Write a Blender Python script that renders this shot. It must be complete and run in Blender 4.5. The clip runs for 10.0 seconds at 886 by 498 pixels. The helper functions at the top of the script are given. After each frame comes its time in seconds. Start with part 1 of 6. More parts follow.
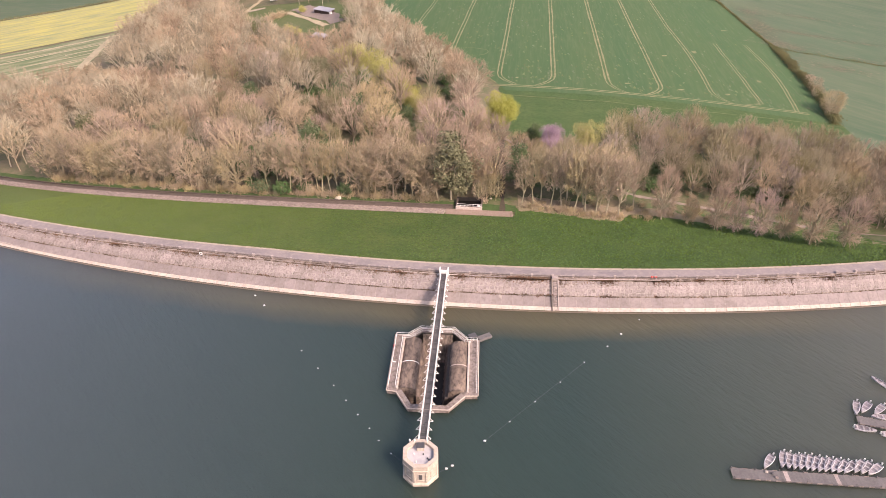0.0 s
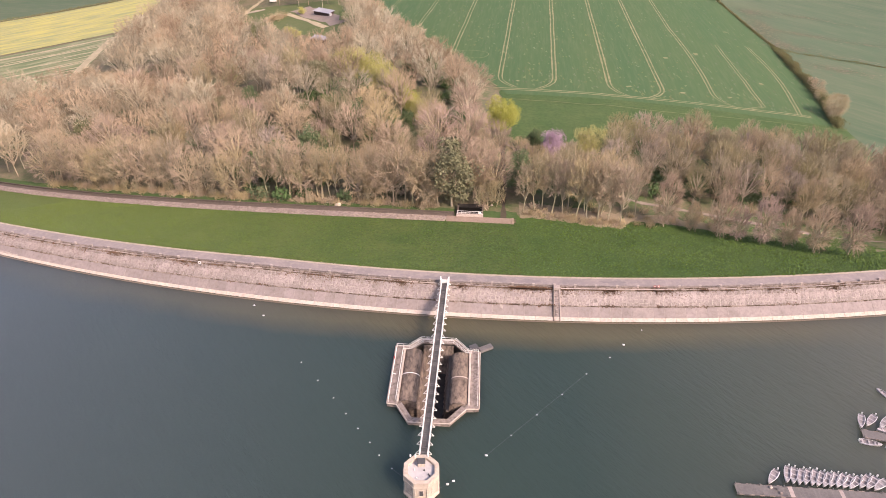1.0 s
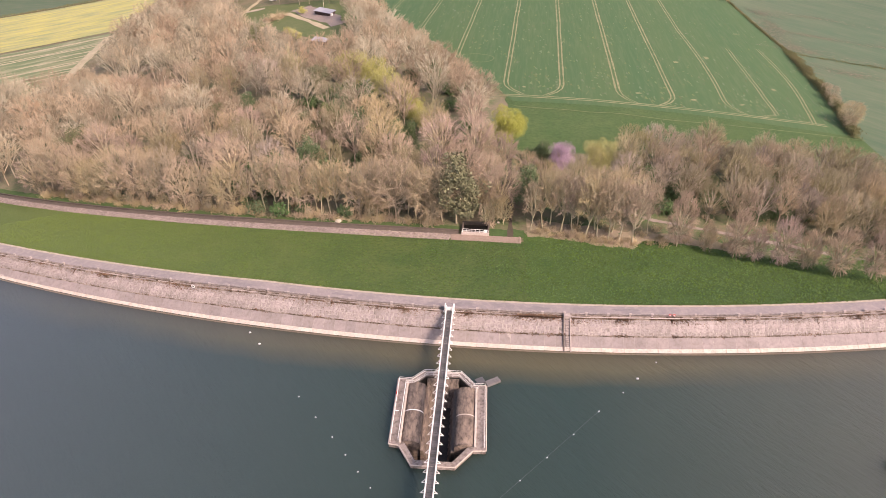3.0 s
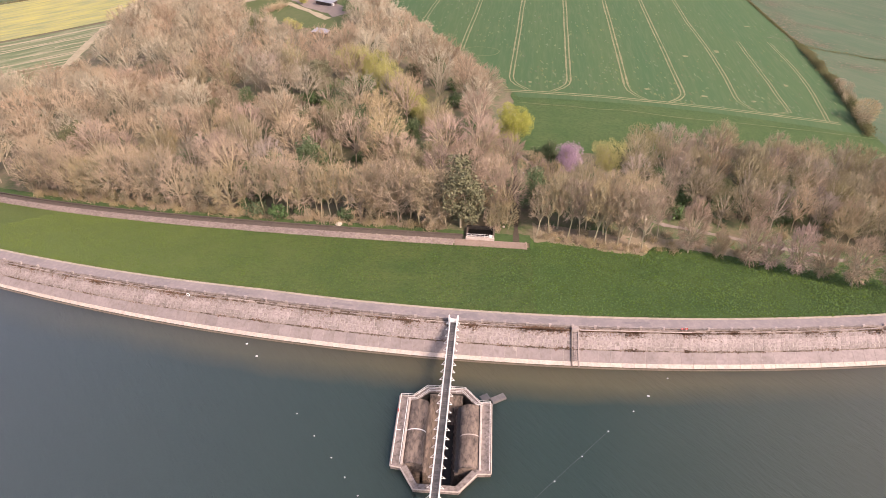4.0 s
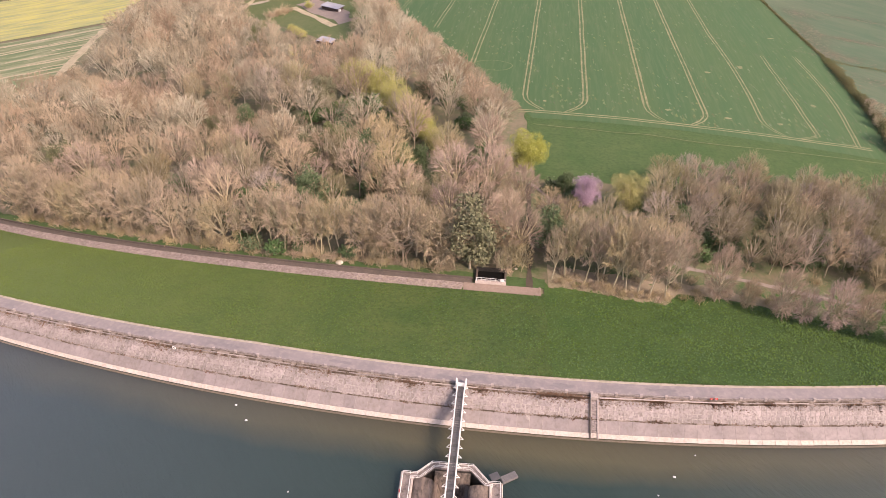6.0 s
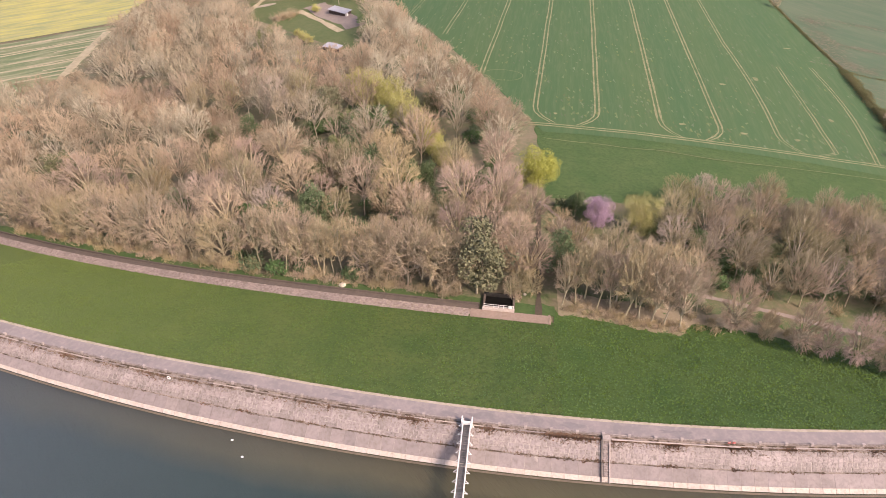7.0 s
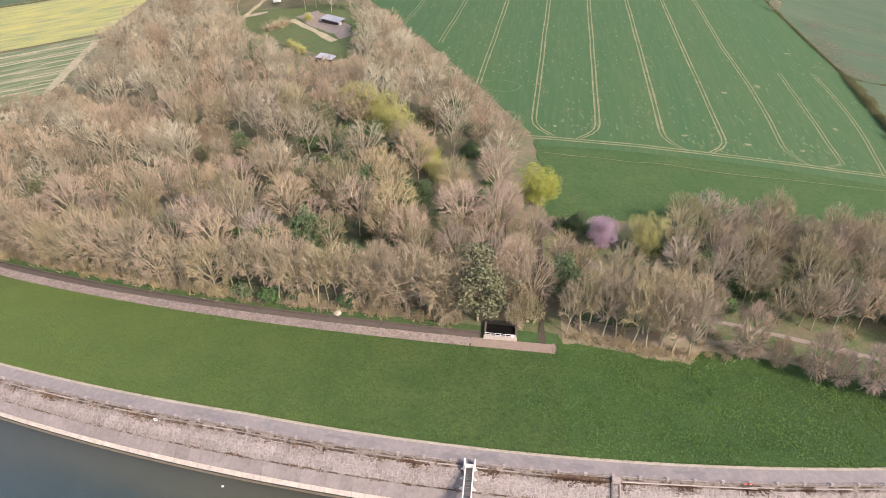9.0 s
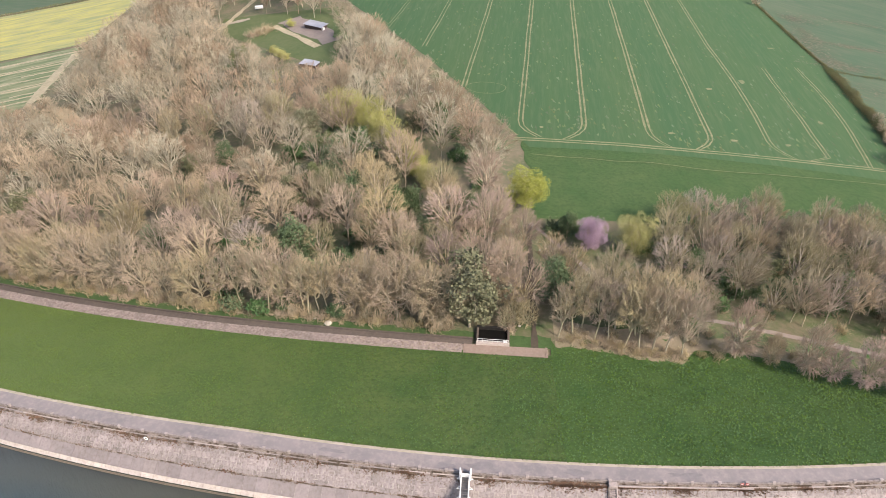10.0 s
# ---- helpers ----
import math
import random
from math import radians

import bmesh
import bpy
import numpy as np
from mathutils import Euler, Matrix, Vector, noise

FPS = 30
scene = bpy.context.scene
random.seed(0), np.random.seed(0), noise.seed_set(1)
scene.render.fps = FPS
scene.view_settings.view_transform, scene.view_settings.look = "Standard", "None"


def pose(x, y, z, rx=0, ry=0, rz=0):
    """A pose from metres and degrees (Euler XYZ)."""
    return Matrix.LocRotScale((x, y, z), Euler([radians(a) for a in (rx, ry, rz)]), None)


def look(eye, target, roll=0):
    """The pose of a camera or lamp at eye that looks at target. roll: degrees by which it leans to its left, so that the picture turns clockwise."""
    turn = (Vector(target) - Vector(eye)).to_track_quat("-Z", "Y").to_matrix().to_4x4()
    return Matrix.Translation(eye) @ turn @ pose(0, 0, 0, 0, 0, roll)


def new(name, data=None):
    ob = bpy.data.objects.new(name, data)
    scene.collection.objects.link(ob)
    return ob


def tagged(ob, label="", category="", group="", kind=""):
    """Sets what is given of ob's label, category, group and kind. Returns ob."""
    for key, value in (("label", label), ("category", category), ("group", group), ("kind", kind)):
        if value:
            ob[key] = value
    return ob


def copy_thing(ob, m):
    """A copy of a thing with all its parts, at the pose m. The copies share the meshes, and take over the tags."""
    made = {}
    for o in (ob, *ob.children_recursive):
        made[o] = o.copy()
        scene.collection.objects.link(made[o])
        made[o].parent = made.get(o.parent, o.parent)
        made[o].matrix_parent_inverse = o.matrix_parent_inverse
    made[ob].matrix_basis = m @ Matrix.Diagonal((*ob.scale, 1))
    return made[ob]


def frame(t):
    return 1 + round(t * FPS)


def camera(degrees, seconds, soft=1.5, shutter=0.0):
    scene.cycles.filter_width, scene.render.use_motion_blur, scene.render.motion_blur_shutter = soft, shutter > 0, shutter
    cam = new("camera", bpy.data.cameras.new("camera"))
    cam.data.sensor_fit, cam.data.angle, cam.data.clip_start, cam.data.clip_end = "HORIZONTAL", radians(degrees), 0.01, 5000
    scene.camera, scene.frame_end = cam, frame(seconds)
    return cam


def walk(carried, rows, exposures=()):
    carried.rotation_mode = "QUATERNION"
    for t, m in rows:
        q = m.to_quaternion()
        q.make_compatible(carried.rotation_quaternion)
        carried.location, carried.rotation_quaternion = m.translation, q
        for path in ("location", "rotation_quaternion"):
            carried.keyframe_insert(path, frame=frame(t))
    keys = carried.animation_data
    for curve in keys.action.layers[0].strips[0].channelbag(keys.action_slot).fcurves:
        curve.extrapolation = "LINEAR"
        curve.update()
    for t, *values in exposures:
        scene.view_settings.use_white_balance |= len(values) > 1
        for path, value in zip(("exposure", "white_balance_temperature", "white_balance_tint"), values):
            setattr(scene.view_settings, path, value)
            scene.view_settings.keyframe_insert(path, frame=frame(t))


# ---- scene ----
# ================= camera =================
cam = camera(66.755, 10.0, 0.8)
ROWS = [
    # t, x, y, z, yaw, pitch, roll
    (0.0, 0.00, 0.00, 120.17, 0.004, -34.383, -0.347),
    (0.5, -0.05, 1.39, 121.16, 0.000, -34.485, -0.279),
    (1.0, -0.14, 3.21, 121.95, 0.033, -34.572, -0.290),
    (1.5, -0.44, 5.39, 123.09, 0.122, -34.806, -0.345),
    (2.0, -0.72, 7.99, 124.05, 0.128, -34.941, -0.420),
    (2.5, -1.02, 11.61, 124.10, 0.108, -34.917, -0.461),
    (4.0, -1.97, 24.73, 125.24, 0.304, -36.375, -0.727),
    (4.5, -2.49, 29.79, 126.23, 0.344, -36.610, -0.958),
    (5.0, -2.69, 35.11, 127.16, 0.422, -36.843, -1.115),
    (5.5, -2.80, 40.45, 127.98, 0.556, -36.984, -1.127),
    (7.0, -4.02, 56.61, 130.98, 1.412, -37.384, -1.827),
    (7.5, -4.31, 60.31, 131.99, 1.323, -37.511, -1.860),
    (8.0, -4.71, 63.19, 132.30, 1.256, -37.514, -1.795),
    (8.5, -4.96, 65.50, 131.99, 1.199, -37.402, -1.733),
    (9.0, -5.14, 67.16, 132.31, 1.023, -37.396, -1.463),
    (9.5, -4.95, 68.34, 132.80, 0.408, -37.408, -0.811),
    (10.0, -4.91, 69.20, 132.92, 0.011, -37.353, -0.444),
]


def eye(x, y, z, yaw, pitch, roll):
    return pose(x, y, z, 0, 0, yaw) @ pose(0, 0, 0, 90 + pitch) @ pose(0, 0, 0, 0, 0, -roll)


EXPOSURES = [(0.0, 0.87, 7030, 24), (5.0, 0.82, 7020, 24), (7.0, 0.78, 6920, 21.5), (7.4, 0.78, 6800, 18.5), (8.2, 0.78, 6650, 13.5), (9.0, 0.78, 6450, 11), (10.0, 0.78, 6340, 9)]
walk(cam, [(r[0], eye(*r[1:])) for r in ROWS], EXPOSURES)

# ================= light =================
SUN_FROM = Vector((0.56, -0.49, 0.66)).normalized()
sun = new("sun", bpy.data.lights.new("sun", "SUN"))
sun.data.energy, sun.data.angle, sun.data.color = 3.0, radians(8), (1.0, 0.87, 0.74)
sun.matrix_world = look((0, 0, 300), Vector((0, 0, 300)) - SUN_FROM)
world = bpy.data.worlds.new("sky")
scene.world = world
world.use_nodes = True
sky = world.node_tree.nodes.new("ShaderNodeTexSky")
sky.sky_type, sky.sun_disc = "NISHITA", False
sky.sun_elevation = math.asin(SUN_FROM.z)
sky.sun_rotation = math.atan2(SUN_FROM.x, SUN_FROM.y)
sky.air_density, sky.dust_density = 1.0, 3.0
back = world.node_tree.nodes["Background"]
back.inputs["Strength"].default_value = 0.15
world.node_tree.links.new(sky.outputs[0], back.inputs["Color"])


# ================= materials =================
def surface(name, low, high, fine=None, coarse=0.08, grain=1.5, rough=0.9, bump=0.3, metal=0.0, spread=0.0, patch=0.5, stretch=(1, 1, 1), turn=0.0, relief=0.05, specular=0.3, fleck=0.5, tone=0.0, island=0.0):
    """A matt surface: two colours mixed by a coarse noise, flecked with a third by a fine one; spread varies it from object to object."""
    m = bpy.data.materials.new(name)
    m.use_nodes = True
    nt = m.node_tree
    nodes, link = nt.nodes, nt.links.new
    bsdf = nodes["Principled BSDF"]
    place = nodes.new("ShaderNodeNewGeometry")
    mapping = nodes.new("ShaderNodeMapping")
    mapping.vector_type = "TEXTURE"
    mapping.inputs["Scale"].default_value = [1 / k for k in stretch]
    mapping.inputs["Rotation"].default_value = (0, 0, radians(turn))
    link(place.outputs["Position"], mapping.inputs["Vector"])

    def noise_node(scale, detail):
        n = nodes.new("ShaderNodeTexNoise")
        n.inputs["Scale"].default_value, n.inputs["Detail"].default_value = scale, detail
        n.inputs["Roughness"].default_value = 0.65
        link(mapping.outputs[0], n.inputs["Vector"])
        return n

    def mix(kind, fac, a, b):
        x = nodes.new("ShaderNodeMix")
        x.data_type, x.blend_type = "RGBA", kind
        for socket, value in ((x.inputs["Factor"], fac), (x.inputs[6], a), (x.inputs[7], b)):
            if isinstance(value, (int, float)):
                socket.default_value = value
            elif isinstance(value, tuple):
                socket.default_value = (*value, 1)
            else:
                link(value, socket)
        return x.outputs[2]

    def ranged(value, a, b, c=0.0, d=1.0):
        r = nodes.new("ShaderNodeMapRange")
        for k, v in enumerate((a, b, c, d)):
            r.inputs[k + 1].default_value = v
        link(value, r.inputs[0])
        return r.outputs[0]

    big, small = noise_node(coarse, 5), noise_node(grain, 6)
    col = mix("MIX", ranged(big.outputs["Fac"], 0.5 - patch * 0.4, 0.5 + patch * 0.4), low, high)
    if fine:
        col = mix("MIX", ranged(small.outputs["Fac"], 0.45, 0.72, 0, fleck), col, fine)
    if spread:
        info = nodes.new("ShaderNodeObjectInfo")
        hsv = nodes.new("ShaderNodeHueSaturation")
        link(col, hsv.inputs["Color"])
        link(ranged(info.outputs["Random"], 0, 1, 1 - spread, 1 + spread), hsv.inputs["Value"])
        swirl = nodes.new("ShaderNodeMath")
        swirl.operation = "FRACT"
        times = nodes.new("ShaderNodeMath")
        times.operation = "MULTIPLY"
        times.inputs[1].default_value = 17.3
        link(info.outputs["Random"], times.inputs[0])
        link(times.outputs[0], swirl.inputs[0])
        link(ranged(swirl.outputs[0], 0, 1, 0.5 - 0.09 * spread, 0.5 + 0.10 * spread), hsv.inputs["Hue"])
        link(ranged(swirl.outputs[0], 0, 1, 1 - spread * 0.8, 1 + spread * 0.8), hsv.inputs["Saturation"])
        col = hsv.outputs[0]
    if island:   # a value of its own for every stone of a joined face
        shade = nodes.new("ShaderNodeHueSaturation")
        link(col, shade.inputs["Color"])
        link(ranged(place.outputs["Random Per Island"], 0, 1, 1 - island, 1 + island), shade.inputs["Value"])
        col = shade.outputs[0]
    if tone:   # a value of its own for every tree of a joined wood
        own = nodes.new("ShaderNodeAttribute")
        own.attribute_name = "tone"
        hue = nodes.new("ShaderNodeHueSaturation")
        link(col, hue.inputs["Color"])
        link(ranged(own.outputs["Fac"], 0, 1, 1 - tone, 1 + tone), hue.inputs["Value"])
        cycle = nodes.new("ShaderNodeMath")
        cycle.operation = "PINGPONG"
        cycle.inputs[1].default_value = 0.13
        link(own.outputs["Fac"], cycle.inputs[0])
        link(ranged(cycle.outputs[0], 0, 0.13, 0.485, 0.525), hue.inputs["Hue"])
        link(ranged(cycle.outputs[0], 0, 0.13, 1.15, 0.75), hue.inputs["Saturation"])
        col = hue.outputs[0]
    link(col, bsdf.inputs["Base Color"])
    bsdf.inputs["Roughness"].default_value, bsdf.inputs["Metallic"].default_value = rough, metal
    bsdf.inputs["Specular IOR Level"].default_value = specular
    if bump:
        b = nodes.new("ShaderNodeBump")
        b.inputs["Strength"].default_value, b.inputs["Distance"].default_value = bump, relief
        link(small.outputs["Fac"], b.inputs["Height"])
        link(b.outputs[0], bsdf.inputs["Normal"])
    return m


M_EARTH = surface("woodland_litter", (0.185, 0.145, 0.10), (0.085, 0.11, 0.048), (0.25, 0.195, 0.135), 0.09, 0.9, bump=0.6, relief=0.2, patch=0.4)
M_MEADOW = surface("meadow_grass", (0.042, 0.083, 0.020), (0.084, 0.116, 0.032), (0.024, 0.048, 0.012), 0.07, 0.9, bump=1.0, relief=0.4, patch=0.4, fleck=0.9)
def mown(m, dry):
    """The slope grows drier and yellower towards its mown west end."""
    nodes, link = m.node_tree.nodes, m.node_tree.links.new
    bsdf = nodes["Principled BSDF"]
    colour = bsdf.inputs["Base Color"].links[0].from_socket
    place, split, ramp, mix = (nodes.new("ShaderNode" + k) for k in ("NewGeometry", "SeparateXYZ", "MapRange", "Mix"))
    link(place.outputs["Position"], split.inputs[0])
    ramp.inputs[1].default_value, ramp.inputs[2].default_value, ramp.inputs[4].default_value = 0, -140, 0.65
    link(split.outputs[0], ramp.inputs[0])
    mix.data_type = "RGBA"
    link(ramp.outputs[0], mix.inputs["Factor"])
    link(colour, mix.inputs[6])
    mix.inputs[7].default_value = (*dry, 1)
    link(mix.outputs[2], bsdf.inputs["Base Color"])


mown(M_MEADOW, (0.125, 0.165, 0.042))
M_TUFT = surface("grass_tufts", (0.080, 0.127, 0.032), (0.055, 0.102, 0.025), None, 0.05, 0.8, bump=0, tone=0.4, specular=0.15)
mown(M_TUFT, (0.130, 0.172, 0.042))
M_DEADWEED = surface("brown_weeds", (0.17, 0.10, 0.066), (0.11, 0.068, 0.045), None, 0.2, 0.8, bump=0, tone=0.2, specular=0.1)
M_LUSH = surface("lush_grass", (0.033, 0.075, 0.017), (0.054, 0.094, 0.022), (0.082, 0.130, 0.036), 0.07, 1.3, bump=0.6, relief=0.3, patch=0.4, fleck=0.8)
M_CROP = surface("young_crop", (0.038, 0.0925, 0.037), (0.064, 0.107, 0.040), (0.092, 0.124, 0.060), 0.025, 0.6, bump=0.4, stretch=(1, 0.08, 1), turn=-6.5, relief=0.2, patch=0.6, fleck=0.55)
M_STRIP = surface("rough_grass", (0.042, 0.086, 0.024), (0.072, 0.106, 0.036), (0.028, 0.058, 0.017), 0.06, 0.7, bump=0.8, relief=0.3, fleck=0.7)
M_THIN = surface("thin_yellowed_crop", (0.112, 0.135, 0.062), (0.085, 0.122, 0.052), None, 0.03, 0.6, bump=0, tone=0.25)
M_FAINT = surface("faint_worn_grass", (0.17, 0.175, 0.09), (0.12, 0.145, 0.066), (0.085, 0.12, 0.05), 0.2, 0.6, fleck=0.7)
M_SCRAPS = surface("reddish_bare_soil", (0.18, 0.145, 0.105), (0.135, 0.135, 0.08), None, 0.1, 0.8, bump=0, tone=0.25)
M_SOIL = surface("bare_soil", (0.27, 0.238, 0.14), (0.16, 0.168, 0.085), (0.10, 0.135, 0.055), 0.25, 0.7, patch=0.4, fleck=0.8)
M_BROWN = surface("brown_soil", (0.20, 0.135, 0.10), (0.16, 0.15, 0.09), (0.12, 0.14, 0.08), 0.1, 0.8)
M_RAPE = surface("flowering_rape", (0.44, 0.385, 0.115), (0.24, 0.265, 0.12), (0.32, 0.30, 0.17), 0.22, 0.6, stretch=(0.035, 1, 1), turn=11, patch=0.3, fleck=0.8)
M_CREAM = surface("dry_chalky_earth", (0.46, 0.375, 0.255), (0.35, 0.295, 0.20), (0.22, 0.21, 0.11), 0.2, 0.5, fleck=0.7)
M_LAWN = surface("mown_lawn", (0.085, 0.112, 0.042), (0.12, 0.13, 0.056), (0.05, 0.09, 0.028), 0.08, 0.5, bump=0.4, fleck=0.5)
M_PALEFIELD = surface("pale_crop", (0.055, 0.098, 0.054), (0.090, 0.120, 0.068), (0.14, 0.135, 0.09), 0.03, 0.3, stretch=(0.12, 1, 1), turn=-25, patch=0.5, fleck=0.5)
M_WESTCROP = surface("streaked_crop", (0.19, 0.21, 0.11), (0.10, 0.15, 0.065), (0.40, 0.35, 0.23), 0.09, 0.25, stretch=(0.05, 1, 1), turn=11, patch=0.5, fleck=0.8)
M_STONE = surface("weathered_concrete", (0.314, 0.262, 0.250), (0.218, 0.184, 0.173), (0.091, 0.073, 0.059), 0.14, 1.9, rough=0.85, bump=0.7, spread=0.12, fleck=0.8, island=0.10)
M_WETLIP = surface("wet_brown_stone", (0.165, 0.125, 0.085), (0.11, 0.088, 0.058), (0.21, 0.165, 0.12), 0.4, 1.5, rough=0.5)
M_FOOT = surface("pale_foot_stone", (0.494, 0.423, 0.370), (0.399, 0.337, 0.294), (0.247, 0.199, 0.166), 0.5, 1.8, spread=0.06, fleck=0.6)
M_BED = surface("pale_mortar", (0.364, 0.314, 0.287), (0.273, 0.232, 0.214), (0.137, 0.109, 0.091), 0.3, 1.5, fleck=0.7)
M_STONELOW = surface("smooth_lower_concrete", (0.259, 0.217, 0.207), (0.191, 0.160, 0.153), (0.114, 0.093, 0.084), 0.2, 1.2, rough=0.85, bump=0.4, spread=0.08, fleck=0.5)
M_DARKTAR = surface("patched_tarmac", (0.165, 0.145, 0.148), (0.205, 0.18, 0.18), (0.27, 0.23, 0.22), 0.6, 1.4, rough=0.8, bump=0.15)
M_DANDELION = surface("yellow_flower_heads", (0.42, 0.40, 0.13), (0.34, 0.36, 0.14), None, 0.3, 1.0, bump=0, tone=0.3)
M_DRYBLADE = surface("sun_bleached_grass", (0.105, 0.135, 0.034), (0.083, 0.115, 0.028), None, 0.06, 0.8, bump=0, tone=0.25, specular=0.15)
M_KERB = surface("kerb_stone", (0.40, 0.335, 0.31), (0.31, 0.26, 0.24), (0.2, 0.155, 0.125), 0.3, 1.8, spread=0.1)
M_ROAD = surface("worn_tarmac", (0.250, 0.211, 0.205), (0.187, 0.164, 0.164), (0.328, 0.273, 0.250), 0.13, 0.8, rough=0.8, bump=0.15, fleck=0.6)
M_BROWNROAD = surface("worn_earth_road", (0.27, 0.215, 0.185), (0.20, 0.16, 0.14), (0.32, 0.26, 0.22), 0.15, 0.9)
M_SAND = surface("verge_gravel", (0.41, 0.345, 0.28), (0.32, 0.27, 0.21), (0.17, 0.165, 0.085), 0.3, 0.7, fleck=0.55)
# weeds of the berm; also the painted shadow line of the long joint
M_WEEDSHADE = surface("weeds_and_joint_shade", (0.27, 0.22, 0.19), (0.07, 0.05, 0.035), (0.05, 0.045, 0.025), 0.45, 2.5, bump=0.6, patch=0.15)
M_CHANNEL = surface("channel_stone", (0.315, 0.25, 0.22), (0.235, 0.188, 0.165), (0.14, 0.105, 0.085), 0.3, 1.6, bump=0.8, spread=0.16, fleck=0.8, island=0.16)
M_OUTFALL = surface("dried_mud_apron", (0.26, 0.19, 0.155), (0.20, 0.15, 0.12), (0.30, 0.235, 0.195), 0.25, 1.2, bump=0.3)
# black colour for the darkness inside the deep outlet opening
M_BASINSHADE = surface("basin_shade_black", (0.006, 0.006, 0.006), (0.010, 0.009, 0.008), None, 0.4, 2, rough=0.4, bump=0, specular=0.1)
# path earth with the shade of the trees put into its colour
M_PATHEARTH = surface("shade_dark_earth", (0.075, 0.056, 0.044), (0.055, 0.048, 0.032), (0.11, 0.08, 0.06), 0.3, 1.2)
# its dark tone also stands in for shade in the ditch and shaft
M_DARKSTONE = surface("dark_brown_stone", (0.115, 0.09, 0.075), (0.08, 0.065, 0.055), (0.16, 0.125, 0.10), 0.4, 1.5, rough=0.7)
M_DRUM = surface("stained_weir_stone", (0.235, 0.178, 0.142), (0.125, 0.096, 0.08), (0.035, 0.028, 0.024), 0.5, 1.3, bump=0.8, stretch=(1, 0.45, 1), patch=0.35, fleck=0.95)
M_RIM = surface("spillway_stone", (0.30, 0.25, 0.225), (0.19, 0.155, 0.138), (0.075, 0.058, 0.048), 0.4, 1.5, bump=0.7, fleck=0.9)
M_SHAFT = surface("streaked_shaft_stone", (0.17, 0.13, 0.105), (0.045, 0.037, 0.032), (0.24, 0.195, 0.165), 0.7, 1.6, bump=0.8, stretch=(1, 1, 0.25), patch=0.25, fleck=0.7)
# near-black stone: the shade deep in shaft and basin is painted in
M_PIT = surface("shade_dark_stone", (0.02, 0.018, 0.015), (0.032, 0.028, 0.025), (0.065, 0.058, 0.05), 0.3, 1.2, rough=0.5)
M_WHITE = surface("weathered_white_paint", (0.74, 0.72, 0.70), (0.64, 0.62, 0.60), (0.5, 0.46, 0.42), 0.5, 3.0, rough=0.6, bump=0.1, fleck=0.4)
M_DECK = surface("grey_deck_boards", (0.10, 0.095, 0.095), (0.07, 0.068, 0.07), (0.16, 0.15, 0.145), 0.6, 2.5, rough=0.8, spread=0.25)
M_TOWER = surface("tower_limestone", (0.50, 0.425, 0.35), (0.41, 0.345, 0.29), (0.27, 0.215, 0.17), 0.3, 1.6, bump=0.4, fleck=0.6)
M_ROOF = surface("flat_roof_felt", (0.42, 0.40, 0.41), (0.35, 0.335, 0.345), (0.5, 0.47, 0.47), 0.5, 1.5, rough=0.8)
M_GREYDARK = surface("dark_grey_metal", (0.06, 0.06, 0.065), (0.09, 0.085, 0.085), None, 0.6, 3, rough=0.5)
M_JETTY = surface("jetty_planks", (0.15, 0.138, 0.138), (0.112, 0.104, 0.103), (0.19, 0.17, 0.16), 0.4, 2, spread=0.05, rough=0.85)
M_GUNWALE = surface("worn_grey_gunwale", (0.54, 0.52, 0.54), (0.44, 0.42, 0.44), (0.33, 0.30, 0.31), 0.6, 2.5, rough=0.5, spread=0.12, bump=0.05)
M_HULL = surface("boat_hull_grp", (0.41, 0.385, 0.395), (0.32, 0.30, 0.31), (0.26, 0.23, 0.23), 0.6, 2.5, rough=0.45, spread=0.1, bump=0.05)
M_INNER = surface("boat_interior", (0.30, 0.27, 0.285), (0.23, 0.21, 0.22), (0.14, 0.115, 0.11), 0.6, 2.5, spread=0.2)
M_BUOY = surface("buoy_plastic", (0.62, 0.61, 0.59), (0.54, 0.53, 0.51), None, 0.5, 3, rough=0.4, bump=0)
M_ROPE = surface("wet_rope", (0.075, 0.08, 0.078), (0.055, 0.06, 0.058), None, 0.5, 3)
M_RED = surface("red_paint", (0.55, 0.05, 0.04), (0.42, 0.04, 0.03), None, 0.5, 3, rough=0.5)
M_BARK = surface("bare_branches", (0.46, 0.375, 0.27), (0.36, 0.295, 0.21), None, 0.15, 1.5, bump=0, spread=0.18)
M_TWIG = surface("bare_twigs", (0.425, 0.325, 0.232), (0.325, 0.258, 0.176), None, 0.05, 0.5, bump=0, spread=0.2, specular=0.1)
M_BELT = surface("grassy_wood_floor", (0.058, 0.098, 0.030), (0.145, 0.118, 0.075), (0.20, 0.155, 0.108), 0.09, 0.7, bump=0.7, relief=0.3, patch=0.35)
M_GREYTWIG = surface("grey_twigs", (0.365, 0.303, 0.225), (0.28, 0.235, 0.17), None, 0.05, 0.5, bump=0, spread=0.3, specular=0.1)
M_OLIVETWIG = surface("olive_twigs", (0.325, 0.280, 0.172), (0.245, 0.214, 0.128), None, 0.05, 0.5, bump=0, spread=0.12, specular=0.1)
M_DARKBARK = surface("grey_branches", (0.44, 0.37, 0.285), (0.34, 0.285, 0.21), None, 0.15, 1.5, bump=0, spread=0.18)
M_REDTWIG = surface("reddish_twigs", (0.43, 0.318, 0.25), (0.34, 0.262, 0.20), None, 0.05, 0.5, bump=0, spread=0.2, specular=0.1)
M_FARBARK = surface("distant_branches", (0.385, 0.308, 0.225), (0.31, 0.255, 0.182), None, 0.11, 1.5, bump=0, patch=0.35, tone=0.25)
